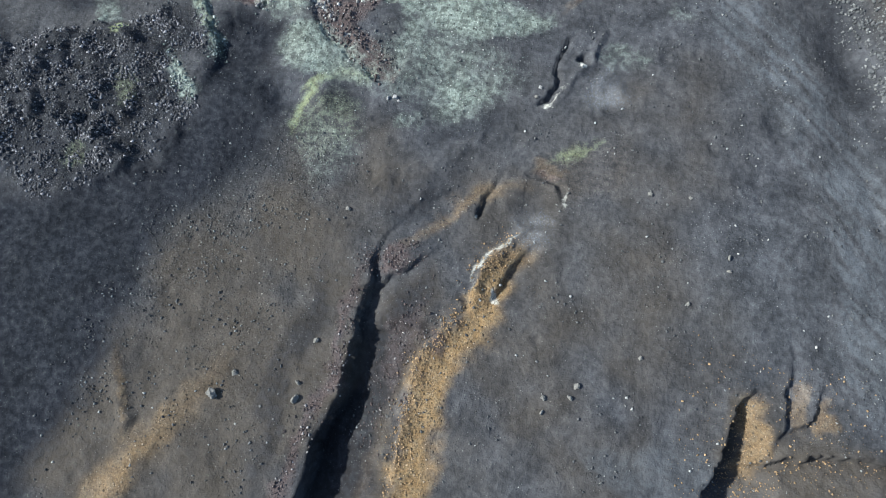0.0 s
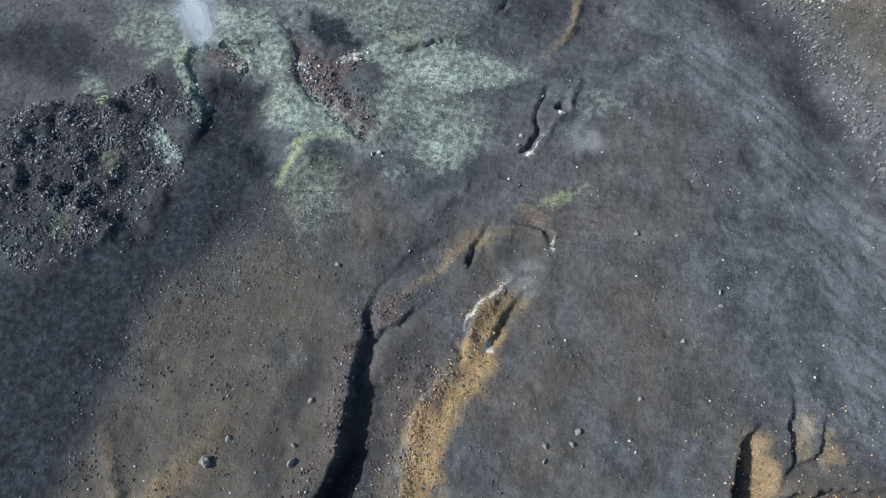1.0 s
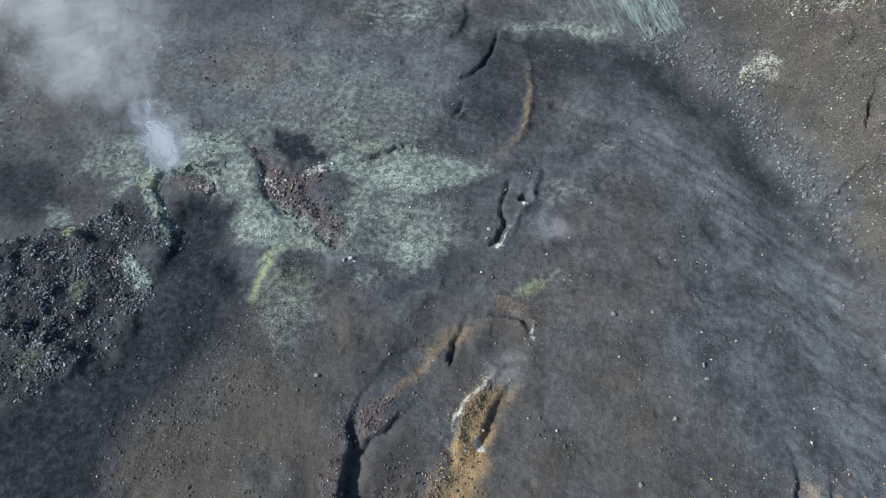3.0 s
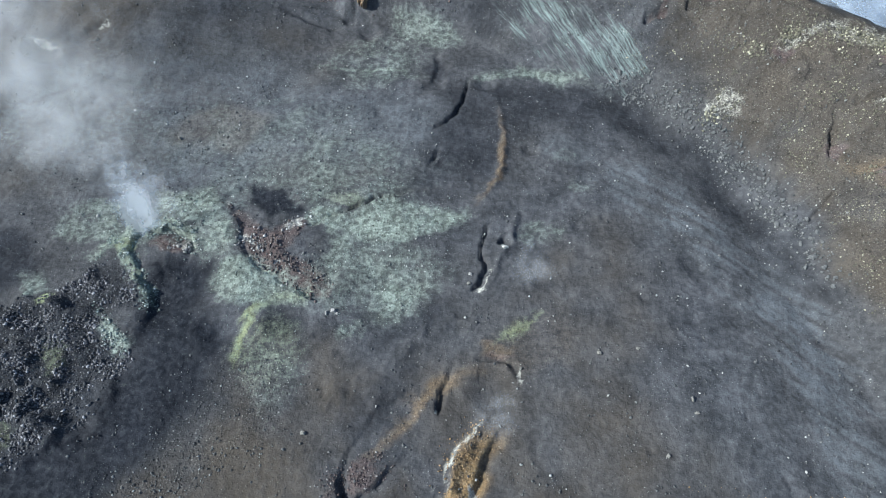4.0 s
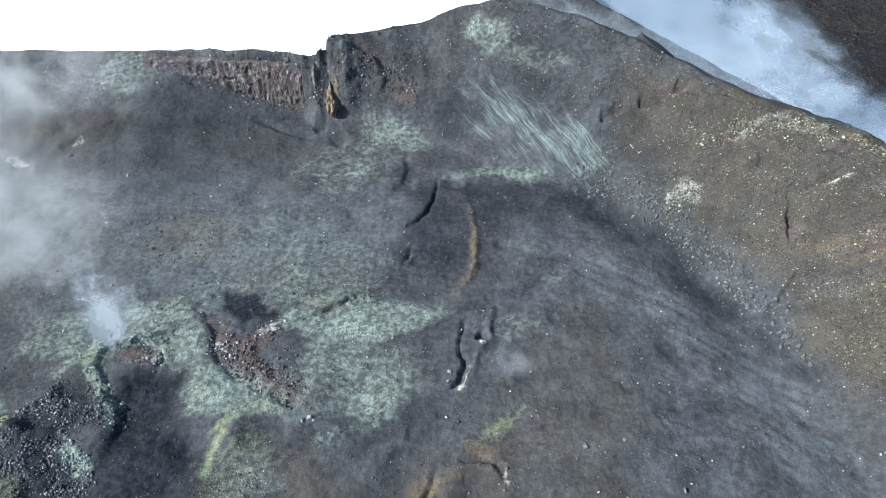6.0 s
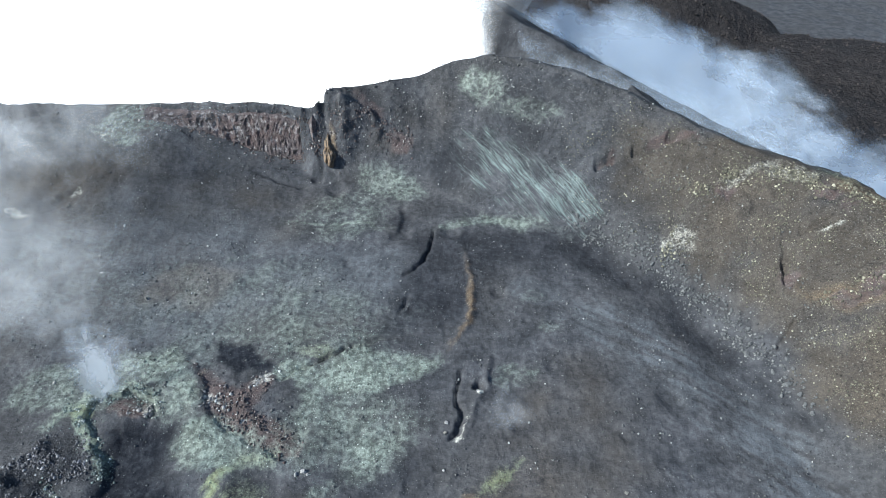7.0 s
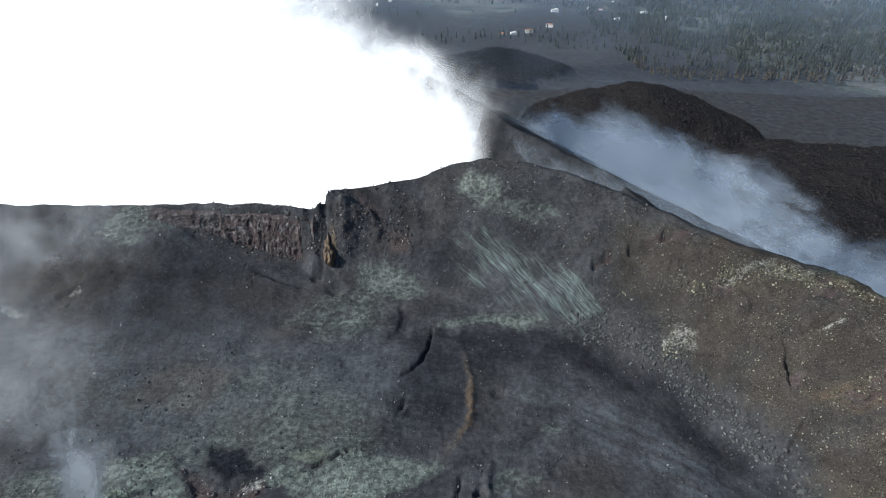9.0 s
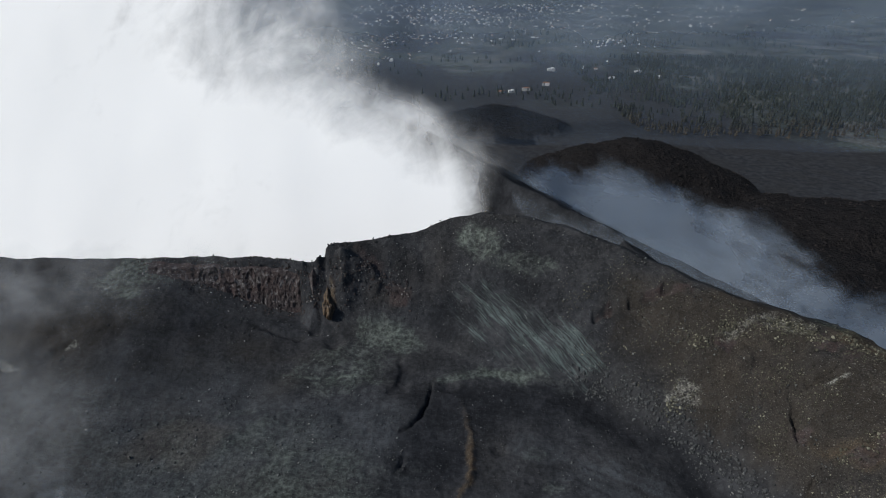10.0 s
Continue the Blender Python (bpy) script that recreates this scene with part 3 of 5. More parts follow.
    out["lava"] = np.where(h < -60, ramp(0.0, 0.12, np.maximum.reduce([spot(wx, wy, 205, 612, 130, 88, -14), spot(wx, wy, 400, 470, 176, 90, -20), spot(wx, wy, 75, 850, 104, 84, 10), spot(wx, wy, 250, 440, 210, 95, -20)])), 0)
    woods = ramp(-0.25, 0.3, rough(x, y, 420, 3, 51) + 0.25 * ramp(0, 600, x))
    out["woods"] = ramp(880, 1020, np.hypot(x, y)) * woods
    return out


# ---- materials ----
class Graph:
    """A short way to write shader nodes."""

    def __init__(self, name):
        self.mat = bpy.data.materials.new(name)
        self.mat.use_nodes = True
        self.tree = self.mat.node_tree
        self.tree.nodes.clear()
        self.out = self.tree.nodes.new("ShaderNodeOutputMaterial")
        self.place = self.tree.nodes.new("ShaderNodeNewGeometry").outputs["Position"]

    def put(self, socket, value):
        if isinstance(value, bpy.types.NodeSocket):
            self.tree.links.new(value, socket)
        elif isinstance(value, tuple) and len(value) == 3 and socket.type == "RGBA":
            socket.default_value = (*value, 1)
        else:
            socket.default_value = value

    def node(self, kind, **inputs):
        n = self.tree.nodes.new("ShaderNode" + kind)
        for key, value in inputs.items():
            self.put(n.inputs[key.replace("_", " ")], value)
        return n

    def noise(self, scale, detail=4, place=None, rough=0.55, warp=0.0):
        return self.node("TexNoise", Vector=place or self.place, Scale=scale, Detail=detail, Roughness=rough, Distortion=warp).outputs["Fac"]

    def cells(self, scale, output="Distance"):
        return self.node("TexVoronoi", Vector=self.place, Scale=scale).outputs[output]

    def math(self, how, a, b=0.0, c=0.0):
        n = self.tree.nodes.new("ShaderNodeMath")
        n.operation = how
        for socket, value in zip(n.inputs, (a, b, c)):
            self.put(socket, value)
        return n.outputs[0]

    def span(self, value, a, b, low=0.0, high=1.0):
        n = self.node("MapRange", Value=value, From_Min=a, From_Max=b, To_Min=low, To_Max=high)
        n.interpolation_type = "SMOOTHSTEP"
        return n.outputs[0]

    def mix(self, fac, a, b, how="MIX"):
        n = self.tree.nodes.new("ShaderNodeMix")
        n.data_type, n.blend_type = "RGBA", how
        self.put(n.inputs[0], fac), self.put(n.inputs[6], a), self.put(n.inputs[7], b)
        return n.outputs[2]

    def shade(self, colour, value):
        """A colour made lighter or darker by a factor."""
        n = self.tree.nodes.new("ShaderNodeVectorMath")
        n.operation = "SCALE"
        self.put(n.inputs[0], colour), self.put(n.inputs[3], value)
        return n.outputs[0]

    def attribute(self, name):
        n = self.tree.nodes.new("ShaderNodeAttribute")
        n.attribute_name = name
        return n.outputs["Fac"]

    def surface(self, colour, roughness=0.95, height=None, strength=0.5, distance=0.1, specular=0.2):
        b = self.node("BsdfPrincipled", Base_Color=colour, Roughness=roughness, Specular_IOR_Level=specular)
        if height:
            self.put(b.inputs["Normal"], self.node("Bump", Height=height, Strength=strength, Distance=distance).outputs[0])
        self.tree.links.new(b.outputs[0], self.out.inputs[0])
        return self.mat


def ash_ground():
    g = Graph("volcanic_ash")
    fine, grit, mid, big = g.noise(3.2, 6, rough=0.7), g.noise(0.9, 5, rough=0.65), g.noise(0.16, 5), g.noise(0.03, 4)
    tone = g.mix(g.span(mid, 0.3, 0.7), (0.041, 0.043, 0.048), (0.060, 0.061, 0.066))
    tone = g.mix(g.span(big, 0.35, 0.65), tone, (0.050, 0.050, 0.052))

    def lay(under, name, colour, other, low=0.25, high=0.7, grain=0.5):
        worn = g.math("MULTIPLY_ADD", g.math("SUBTRACT", g.math("MULTIPLY_ADD", fine, 0.5, g.math("MULTIPLY", grit, 0.5)), 0.5), 2 * grain, g.attribute(name))
        return g.mix(g.span(worn, low, high), under, g.mix(g.span(grit, 0.35, 0.65), colour, other))

    tone = lay(tone, "brown", (0.068, 0.059, 0.049), (0.050, 0.044, 0.039), 0.1, 1.0, 0.35)
    tone = lay(tone, "veil", (0.086, 0.091, 0.098), (0.070, 0.075, 0.081), 0.1, 0.9, 0.3)
    tone = lay(tone, "fresh_and_shade", (0.013, 0.0145, 0.0185), (0.020, 0.0215, 0.0255), 0.05, 0.8, 0.3)
    tone = lay(tone, "ochre", (0.27, 0.175, 0.085), (0.165, 0.12, 0.07), 0.1, 1.05, 0.35)
    tone = lay(tone, "rust", (0.105, 0.078, 0.073), (0.062, 0.053, 0.052), 0.2, 0.9)
    tone = lay(tone, "crust", (0.104, 0.117, 0.103), (0.172, 0.197, 0.170), 0.05, 0.95, 0.42)
    tone = lay(tone, "sulphur", (0.255, 0.275, 0.145), (0.15, 0.175, 0.11), 0.1, 1.1, 1.0)
    turned = g.tree.nodes.new("ShaderNodeMapping")
    g.put(turned.inputs["Vector"], g.place), g.put(turned.inputs["Rotation"], (0, 0, radians(53)))
    drawn = g.tree.nodes.new("ShaderNodeMapping")
    g.put(drawn.inputs["Vector"], turned.outputs[0]), g.put(drawn.inputs["Scale"], (0.07, 1, 0.07))
    lines = g.math("MULTIPLY_ADD", g.noise(3.6, 3, drawn.outputs[0], 0.6), 0.6, g.math("MULTIPLY", g.noise(0.55, 3, drawn.outputs[0]), 0.4))
    run = g.math("MULTIPLY_ADD", g.math("SUBTRACT", lines, 0.53), 4.2, g.attribute("streak"))
    tone = g.mix(g.math("MULTIPLY", g.span(run, 0.2, 1.5), g.span(g.attribute("streak"), 0.02, 0.35)), tone, g.mix(g.span(grit, 0.35, 0.65), (0.20, 0.245, 0.232), (0.115, 0.145, 0.138)))
    tone = lay(tone, "salt", (0.55, 0.55, 0.51), (0.33, 0.32, 0.27), 0.3, 1.0, 1.0)
    tone = lay(tone, "lava", (0.015, 0.015, 0.016), (0.030, 0.026, 0.025), 0.2, 0.8, 0.4)
    parcels = g.node("SeparateColor", Color=g.cells(0.014, "Color"))
    field = g.mix(parcels.outputs[0], (0.060, 0.064, 0.060), g.mix(parcels.outputs[1], (0.15, 0.145, 0.13), (0.105, 0.118, 0.095)))
    tone = g.mix(g.span(g.attribute("woods"), 0.1, 0.7), tone, g.shade(field, g.span(g.noise(0.02, 5, rough=0.7), 0.35, 0.65, 0.6, 1.2)))
    stony = g.attribute("stony")
    # settled ash is smooth, stony ground is gritty
    gritty = g.span(stony, 0.1, 0.75, 0.3, 1.0)
    grain = g.math("MULTIPLY", g.math("SUBTRACT", g.span(fine, 0.33, 0.67), 0.6), gritty)
    tone = g.shade(tone, g.math("MULTIPLY_ADD", grain, 0.55, 0.88))
    tone = g.shade(tone, g.span(grit, 0.36, 0.64, 0.78, 1.2))
    tone = g.shade(tone, g.span(mid, 0.3, 0.7, 0.82, 1.18))
    relief = g.math("MULTIPLY_ADD", g.math("MULTIPLY", fine, gritty), 0.32, g.math("MULTIPLY", grit, 0.9))
    for scale, least in ((1.9, 0.80), (3.7, 0.72), (7.0, 0.68)):
        spread_out = g.tree.nodes.new("ShaderNodeTexVoronoi")
        g.put(spread_out.inputs["Vector"], g.place), g.put(spread_out.inputs["Scale"], scale)
        parts = g.node("SeparateColor", Color=spread_out.outputs["Color"])
        chosen = g.span(g.math("MULTIPLY_ADD", stony, 0.42, parts.outputs[0]), least + 0.22, least + 0.30)
        knob = g.math("MULTIPLY", g.span(spread_out.outputs["Distance"], 0.42, 0.22), chosen)
        bright = g.math("MULTIPLY_ADD", g.math("POWER", parts.outputs[1], 2.5), 2.6, 0.55)
        tone = g.mix(knob, tone, g.shade(g.mix(0.35, tone, (0.085, 0.085, 0.08)), bright))
        relief = g.math("MULTIPLY_ADD", knob, 1.3 / scale, relief)
    rubble = g.math("MULTIPLY_ADD", g.noise(0.05, 4, rough=0.7), 26.0, g.math("MULTIPLY", g.noise(0.25, 4, rough=0.7), 9.0))
    height = g.math("MULTIPLY_ADD", rubble, g.attribute("lava"), relief)
    return g.surface(tone, 0.97, height, 1.0, 0.34, 0.04)


ASH = ash_ground()


def vapour(name, size, cover, softness, through_light=0.3, colour=(0.95, 0.95, 0.95), slant=None):
    """Drifting steam and the painted valley haze: see-through where a sheet's 'body' fades and between its swirls."""
    g = Graph(name)
    at = g.place
    if slant is not None:
        turned, drawn = g.tree.nodes.new("ShaderNodeMapping"), g.tree.nodes.new("ShaderNodeMapping")
        g.put(turned.inputs["Vector"], g.place), g.put(turned.inputs["Rotation"], (0, radians(slant), 0))
        g.put(drawn.inputs["Vector"], turned.outputs[0]), g.put(drawn.inputs["Scale"], (0.42, 1, 1))
        at = drawn.outputs[0]
    swirl = g.noise(1.0 / size, 5, at, 0.55, 0.6)
    puffs = g.noise(3.3 / size, 5, at, 0.6, 0.4)
    mixed = g.math("MULTIPLY_ADD", puffs, 0.35, g.math("MULTIPLY", swirl, 0.65))
    body = g.attribute("body")
    alpha = g.math("MULTIPLY", g.math("MULTIPLY", g.span(body, 0.0, 0.3), g.span(g.math("MULTIPLY_ADD", g.math("SUBTRACT", mixed, 0.5), softness, body), 0.12, 0.95)), cover)
    lit = g.node("BsdfDiffuse", Color=colour)
    back = g.node("BsdfTranslucent", Color=colour)
    both = g.node("MixShader", Fac=through_light)
    g.put(both.inputs[1], lit.outputs[0]), g.put(both.inputs[2], back.outputs[0])
    see = g.node("MixShader", Fac=alpha)
    g.put(see.inputs[1], g.node("BsdfTransparent").outputs[0]), g.put(see.inputs[2], both.outputs[0])
    g.tree.links.new(see.outputs[0], g.out.inputs[0])
    return g.mat


def rocky(name, low, high, size=1.5, pale=None):
    """Loose stones: each has its own tone, with pitted grain."""
    g = Graph(name)
    own = g.tree.nodes.new("ShaderNodeNewGeometry").outputs["Random Per Island"]
    tone = g.mix(own, low, high)
    if pale:
        tone = g.mix(g.span(own, 0.78, 0.98), tone, pale)
    grain = g.noise(size * 4, 5, rough=0.7)
    tone = g.shade(tone, g.span(grain, 0.3, 0.7, 0.42, 0.98))
    return g.surface(tone, 0.93, grain, 0.7, 0.12 / size)


DENSE = vapour("dense_steam", 44, 1.0, 1.25, 0.05, (0.98, 0.98, 0.98))
WISPY = vapour("drifting_steam", 24, 0.30, 4.2, 0.3, (0.70, 0.80, 0.93), -27)
PUFF = vapour("vent_steam", 5, 0.10, 3.2, 0.3, (0.75, 0.77, 0.8))
THIN = vapour("thin_steam", 34, 0.36, 2.0, 0.3, (0.74, 0.75, 0.76))
JET = vapour("fumarole_jet", 6.0, 0.33, 3.2, 0.3, (0.97, 0.95, 0.92))
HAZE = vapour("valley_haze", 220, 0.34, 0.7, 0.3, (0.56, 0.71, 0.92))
GREY_STONE = rocky("grey_lava_stone", (0.05, 0.052, 0.055), (0.15, 0.15, 0.145), 2, (0.36, 0.36, 0.34))
DARK_STONE = rocky("dark_lava_stone", (0.048, 0.049, 0.050), (0.12, 0.12, 0.118), 1.5, (0.26, 0.27, 0.26))
PALE_STONE = rocky("sulphur_stained_stone", (0.075, 0.070, 0.056), (0.19, 0.18, 0.13), 2, (0.42, 0.40, 0.30))
RUST_STONE = rocky("red_scoria", (0.05, 0.043, 0.042), (0.125, 0.092, 0.084), 2, (0.34, 0.32, 0.31))
BROWN_STONE = rocky("weathered_boulder", (0.11, 0.105, 0.095), (0.22, 0.21, 0.19), 2)
OCHRE_STONE = rocky("ochre_scoria", (0.13, 0.092, 0.056), (0.42, 0.28, 0.15), 2)
CRUST_STONE = rocky("pale_crusted_stone", (0.08, 0.095, 0.09), (0.24, 0.29, 0.27), 2, (0.5, 0.52, 0.48))
SCREE_STONE = rocky("scree_stone", (0.055, 0.058, 0.06), (0.15, 0.152, 0.15), 2, (0.25, 0.25, 0.24))
WHITE_STONE = rocky("white_crusted_stone", (0.16, 0.15, 0.145), (0.42, 0.41, 0.39), 2, (0.6, 0.6, 0.57))
OUTCROP_STONE = rocky("blue_grey_lava_rock", (0.040, 0.041, 0.045), (0.15, 0.148, 0.155), 1.5, (0.29, 0.285, 0.30))
LAVA_STONE = rocky("black_lava_block", (0.016, 0.015, 0.016), (0.06, 0.05, 0.046), 0.3)

# ---- the ground ----


def spread(low, high, step, before, after, growth_before, growth_after):
    """Grid lines: even between low and high, then wider and wider out to before and after."""
    mid = np.arange(low, high + step, step)
    out, s = [mid[-1]], step
    while out[-1] < after:
        s *= growth_after
        out.append(out[-1] + s)
    back, s = [mid[0]], step
    while back[-1] > before:
        s *= growth_before
        back.append(back[-1] - s)
    return np.concatenate([back[:0:-1], mid, out[1:]])


def sheet(name, xs, ys, height):
    gx, gy = np.meshgrid(xs, ys)
    gz = height(gx, gy)
    nx, ny = len(xs), len(ys)
    me = bpy.data.meshes.new(name)
    n = np.arange(nx * ny).reshape(ny, nx)
    quads = np.stack([n[:-1, :-1], n[:-1, 1:], n[1:, 1:], n[1:, :-1]], -1).reshape(-1, 4)
    me.vertices.add(nx * ny)
    me.vertices.foreach_set("co", np.stack([gx, gy, gz], -1).astype(np.float32).ravel())
    me.loops.add(quads.size)
    me.loops.foreach_set("vertex_index", quads.astype(np.int32).ravel())
    me.polygons.add(len(quads))
    me.polygons.foreach_set("loop_start", np.arange(0, quads.size, 4, dtype=np.int32))
    me.polygons.foreach_set("use_smooth", np.ones(len(quads), bool))
    me.update(calc_edges=True)
    for key, value in deposits(gx, gy, gz).items():
        me.attributes.new(key, "FLOAT", "POINT").data.foreach_set("value", value.astype(np.float32).ravel())
    return me


XS = spread(-114, 106, 0.42, -6500, 6500, 1.035, 1.03)
YS = spread(-32, 164, 0.42, -6500, 6500, 1.10, 1.025)
me = sheet("ground", XS, YS, ground)
me.materials.append(ASH)
tagged(new("ground", me), "dark volcanic ash crater floor and cone flanks", "ground", kind="structure")


# ---- loose stones ----
dice = np.random.RandomState(11)


def rock_shapes(count, points):
    """Angular stones of about one metre: points and triangles."""
    shapes = []
    for n in range(count):
        bm = bmesh.new()
        for p in dice.normal(size=(points, 3)):
            p = p / np.linalg.norm(p) * (0.36 + 0.18 * dice.rand()) * (1.15, 0.95, 0.75)
            bm.verts.new(p.tolist())
        hull = bmesh.ops.convex_hull(bm, input=bm.verts)
        bmesh.ops.delete(bm, geom=list(set(hull["geom_interior"])), context="VERTS")
        bmesh.ops.triangulate(bm, faces=bm.faces)
        bm.verts.index_update()
        shapes.append((np.array([v.co[:] for v in bm.verts]), np.array([[v.index for v in f.verts] for f in bm.faces])))
        bm.free()
    return shapes


SMALL, LARGE = rock_shapes(14, 11), rock_shapes(12, 22)


def strew(name, x, y, size, material, label, category, shapes=SMALL, sink=0.2):
    """Many stones on the ground in one mesh."""
    z = ground(x, y)
    n = len(x)
    which = dice.randint(len(shapes), size=n)
    q = dice.normal(size=(n, 4))
    q /= np.linalg.norm(q, axis=1)[:, None]
    w, i, j, k = q.T
    turn = np.stack([1 - 2 * (j * j + k * k), 2 * (i * j - k * w), 2 * (i * k + j * w), 2 * (i * j + k * w), 1 - 2 * (i * i + k * k), 2 * (j * k - i * w),
                     2 * (i * k - j * w), 2 * (j * k + i * w), 1 - 2 * (i * i + j * j)], -1).reshape(n, 3, 3)
    points, faces, start = [], [], 0
    for s, (co, tri) in enumerate(shapes):
        at = np.where(which == s)[0]
        p = np.einsum("nab,vb->nva", turn[at], co) * size[at, None, None]
        p += np.stack([x[at], y[at], z[at] + size[at] * (0.5 - sink - 0.2)], -1)[:, None]
        f = tri[None] + (start + np.arange(len(at)) * len(co))[:, None, None]
        points.append(p.reshape(-1, 3)), faces.append(f.reshape(-1, 3))
        start += len(at) * len(co)
    points, faces = np.concatenate(points), np.concatenate(faces)
    me = bpy.data.meshes.new(name)
    me.vertices.add(len(points))
    me.vertices.foreach_set("co", points.astype(np.float32).ravel())
    me.loops.add(faces.size)
    me.loops.foreach_set("vertex_index", faces.astype(np.int32).ravel())
    me.polygons.add(len(faces))
    me.polygons.foreach_set("loop_start", np.arange(0, faces.size, 3, dtype=np.int32))
    me.update(calc_edges=True)
    me.materials.append(material)
    return tagged(new(name, me), label, category, kind="stuff")


def scatter(count, box, chance_of, low, high, steep=2.2):
    """Seeded places in a box (x0, y0, x1, y1), kept by a chance from 0 to 1, and sizes of which most are small."""
    x, y = dice.uniform(box[0], box[2], count), dice.uniform(box[1], box[3], count)
    keep = dice.rand(count) < chance_of(x, y)
    x, y = x[keep], y[keep]
    return x, y, low + (high - low) * dice.rand(len(x)) ** steep


def clumps(x, y, size, seed, low=-0.15, high=0.3):
    return ramp(low, high, rough(x, y, size, 3, seed))


VALLEY = [(31, 115, 0.3), (38, 111, 1), (45, 104, 1), (52, 96, 1), (59, 84, 0.7), (64, 72, 0.35), (68, 62, 0.15)]
strew("scattered_stone", *scatter(30000, (-62, -32, 74, 112), lambda x, y: 0.05 + 0.95 * clumps(x, y, 9, 61, 0.0, 0.5), 0.12, 0.66, 3.4), GREY_STONE,
      "small pale grey lava stones scattered on dark ash", "stones")
strew("debris_field", *scatter(15000, (-66, -24, -22, 46), lambda x, y: ramp(0.05, 0.7, np.maximum.reduce([
    spot(x, y, -47, 20, 17, 16, 20), 0.8 * spot(x, y, -52, -2, 12, 20, 0), 0.8 * spot(x, y, -36, 34, 13, 13, 0), 0.55 * spot(x, y, -36, 8, 18, 24, 0)])) * (0.1 + 0.9 * clumps(x, y, 6, 62)), 0.12, 0.55, 3.4),
      DARK_STONE, "dark angular lava debris on the ash", "stones")
strew("scree_rubble", *scatter(72000, (18, 50, 78, 128), lambda x, y: np.clip(band(x, y, VALLEY, 2.8), 0, 1) * (0.3 + 0.7 * clumps(x, y, 5, 69)), 0.18, 0.85, 2.6), SCREE_STONE,
      "grey rubble gathered along the foot of the slope", "stones")
strew("slope_stones", *scatter(105000, (30, 25, 108, 135), lambda x, y: ramp(0.8, 7, ground(x, y)) * (0.06 + 0.94 * clumps(x, y, 7, 63, -0.1, 0.45)) * inside(x, y, RIM) * (0.34 + 0.66 * ramp(45, 82, x)), 0.14, 0.56, 3.0), PALE_STONE,
      "pale sulphur-stained stones on the brown slope", "stones")
strew("peak_stones", *scatter(9000, (-34, 112, 60, 160), lambda x, y: ramp(1, 8, ground(x, y)) * (0.15 + 0.85 * clumps(x, y, 8, 64)) * inside(x, y, RIM), 0.15, 0.7, 3.2), GREY_STONE,
      "grey stones on the slope below the peak", "stones")
strew("plateau_stones", *scatter(11000, (-125, 60, -18, 150), lambda x, y: 0.06 + 0.94 * clumps(x, y, 9, 65, 0.05, 0.5), 0.15, 0.8, 3.6), GREY_STONE,
      "grey stones scattered over the ash plateau", "stones")
strew("outcrop_rocks", *scatter(62000, (-100, 14, -54, 62), lambda x, y: area(x + 1.5 * rough(x, y, 4, 3, 43), y + 1.5 * rough(x, y, 4, 3, 44), WEST_ROCKS, 1.5) * (0.10 + 0.90 * clumps(x, y, 4, 70, -0.1, 0.35)), 0.12, 0.85, 3.6), OUTCROP_STONE,
      "jumbled dark lava rocks of a broken outcrop", "rocks", sink=0.28)
strew("red_rubble", *scatter(11000, (-56, 50, -22, 80), lambda x, y: area(x, y, RED_HOLLOW, 1.0) * (1 - area(x, y, HOLLOW_ASH, 2)) * (0.1 + 0.9 * clumps(x, y, 4, 66)), 0.12, 0.8, 4), RUST_STONE,
      "red and white scoria rubble round a hollow", "rocks")
strew("crusted_gravel", *scatter(34000, (-72, 34, 4, 84), lambda x, y: np.clip(deposits(x, y, 0 * x)["crust"], 0, 1) * (0.15 + 0.85 * clumps(x, y, 5, 67)), 0.10, 0.38, 3.4), CRUST_STONE,
      "pale green crusted gravel", "gravel")
LIP = [(-4.0, -32, 1), (-4.6, -8, 1), (-6.2, 3.3, 1), (-6.2, 8.7, 1), (-3.2, 15.6, 1), (-0.2, 20, 1), (-0.4, 26, 1), (2.5, 32, 0.6)]
strew("ochre_crumbs", *scatter(44000, (-14, -32, 10, 36), lambda x, y: np.clip(band(x, y, LIP, 1.7), 0, 1) * (0.25 + 0.75 * clumps(x, y, 3, 73)), 0.08, 0.5, 2.6), OCHRE_STONE,
      "ochre scoria crumbling from the fissure's lip", "scoria")
EDGE = [(-19.6, -32, 1), (-20.2, -14, 1), (-19.6, -6, 1), (-18.2, 2, 1), (-18.4, 9, 1), (-19.4, 13, 1), (-18.6, 18, 0.9), (-19.6, 24, 0.6)]
strew("red_crumbs", *scatter(30000, (-26, -32, -4, 30), lambda x, y: np.clip(band(x, y, EDGE, 1.2) + 0.9 * ramp(0, 0.5, spot(x, y, -14.5, 24.4, 6, 3.4, 35)) + 0.3 * ramp(0, 0.5, spot(x, y, -9, 8, 5, 18, 0)), 0, 1) * (0.3 + 0.7 * clumps(x, y, 3, 74)), 0.10, 0.6, 3.2), RUST_STONE,
      "reddish scoria crumbling along the fissure's edge", "scoria")
strew("cliff_rubble", *scatter(26000, (-86, 126, -8, 152), lambda x, y: np.clip(band(x, y, [(-80, 147, 0.5), (-60, 147.5, 1), (-40, 145, 1), (-28, 141, 1), (-20, 145, 0.9), (-8, 141, 0.5)], 3.0), 0, 1) * (0.25 + 0.75 * clumps(x, y, 4, 75)), 0.15, 0.9, 3), RUST_STONE,
      "reddish rubble on and below the cliff", "rocks")
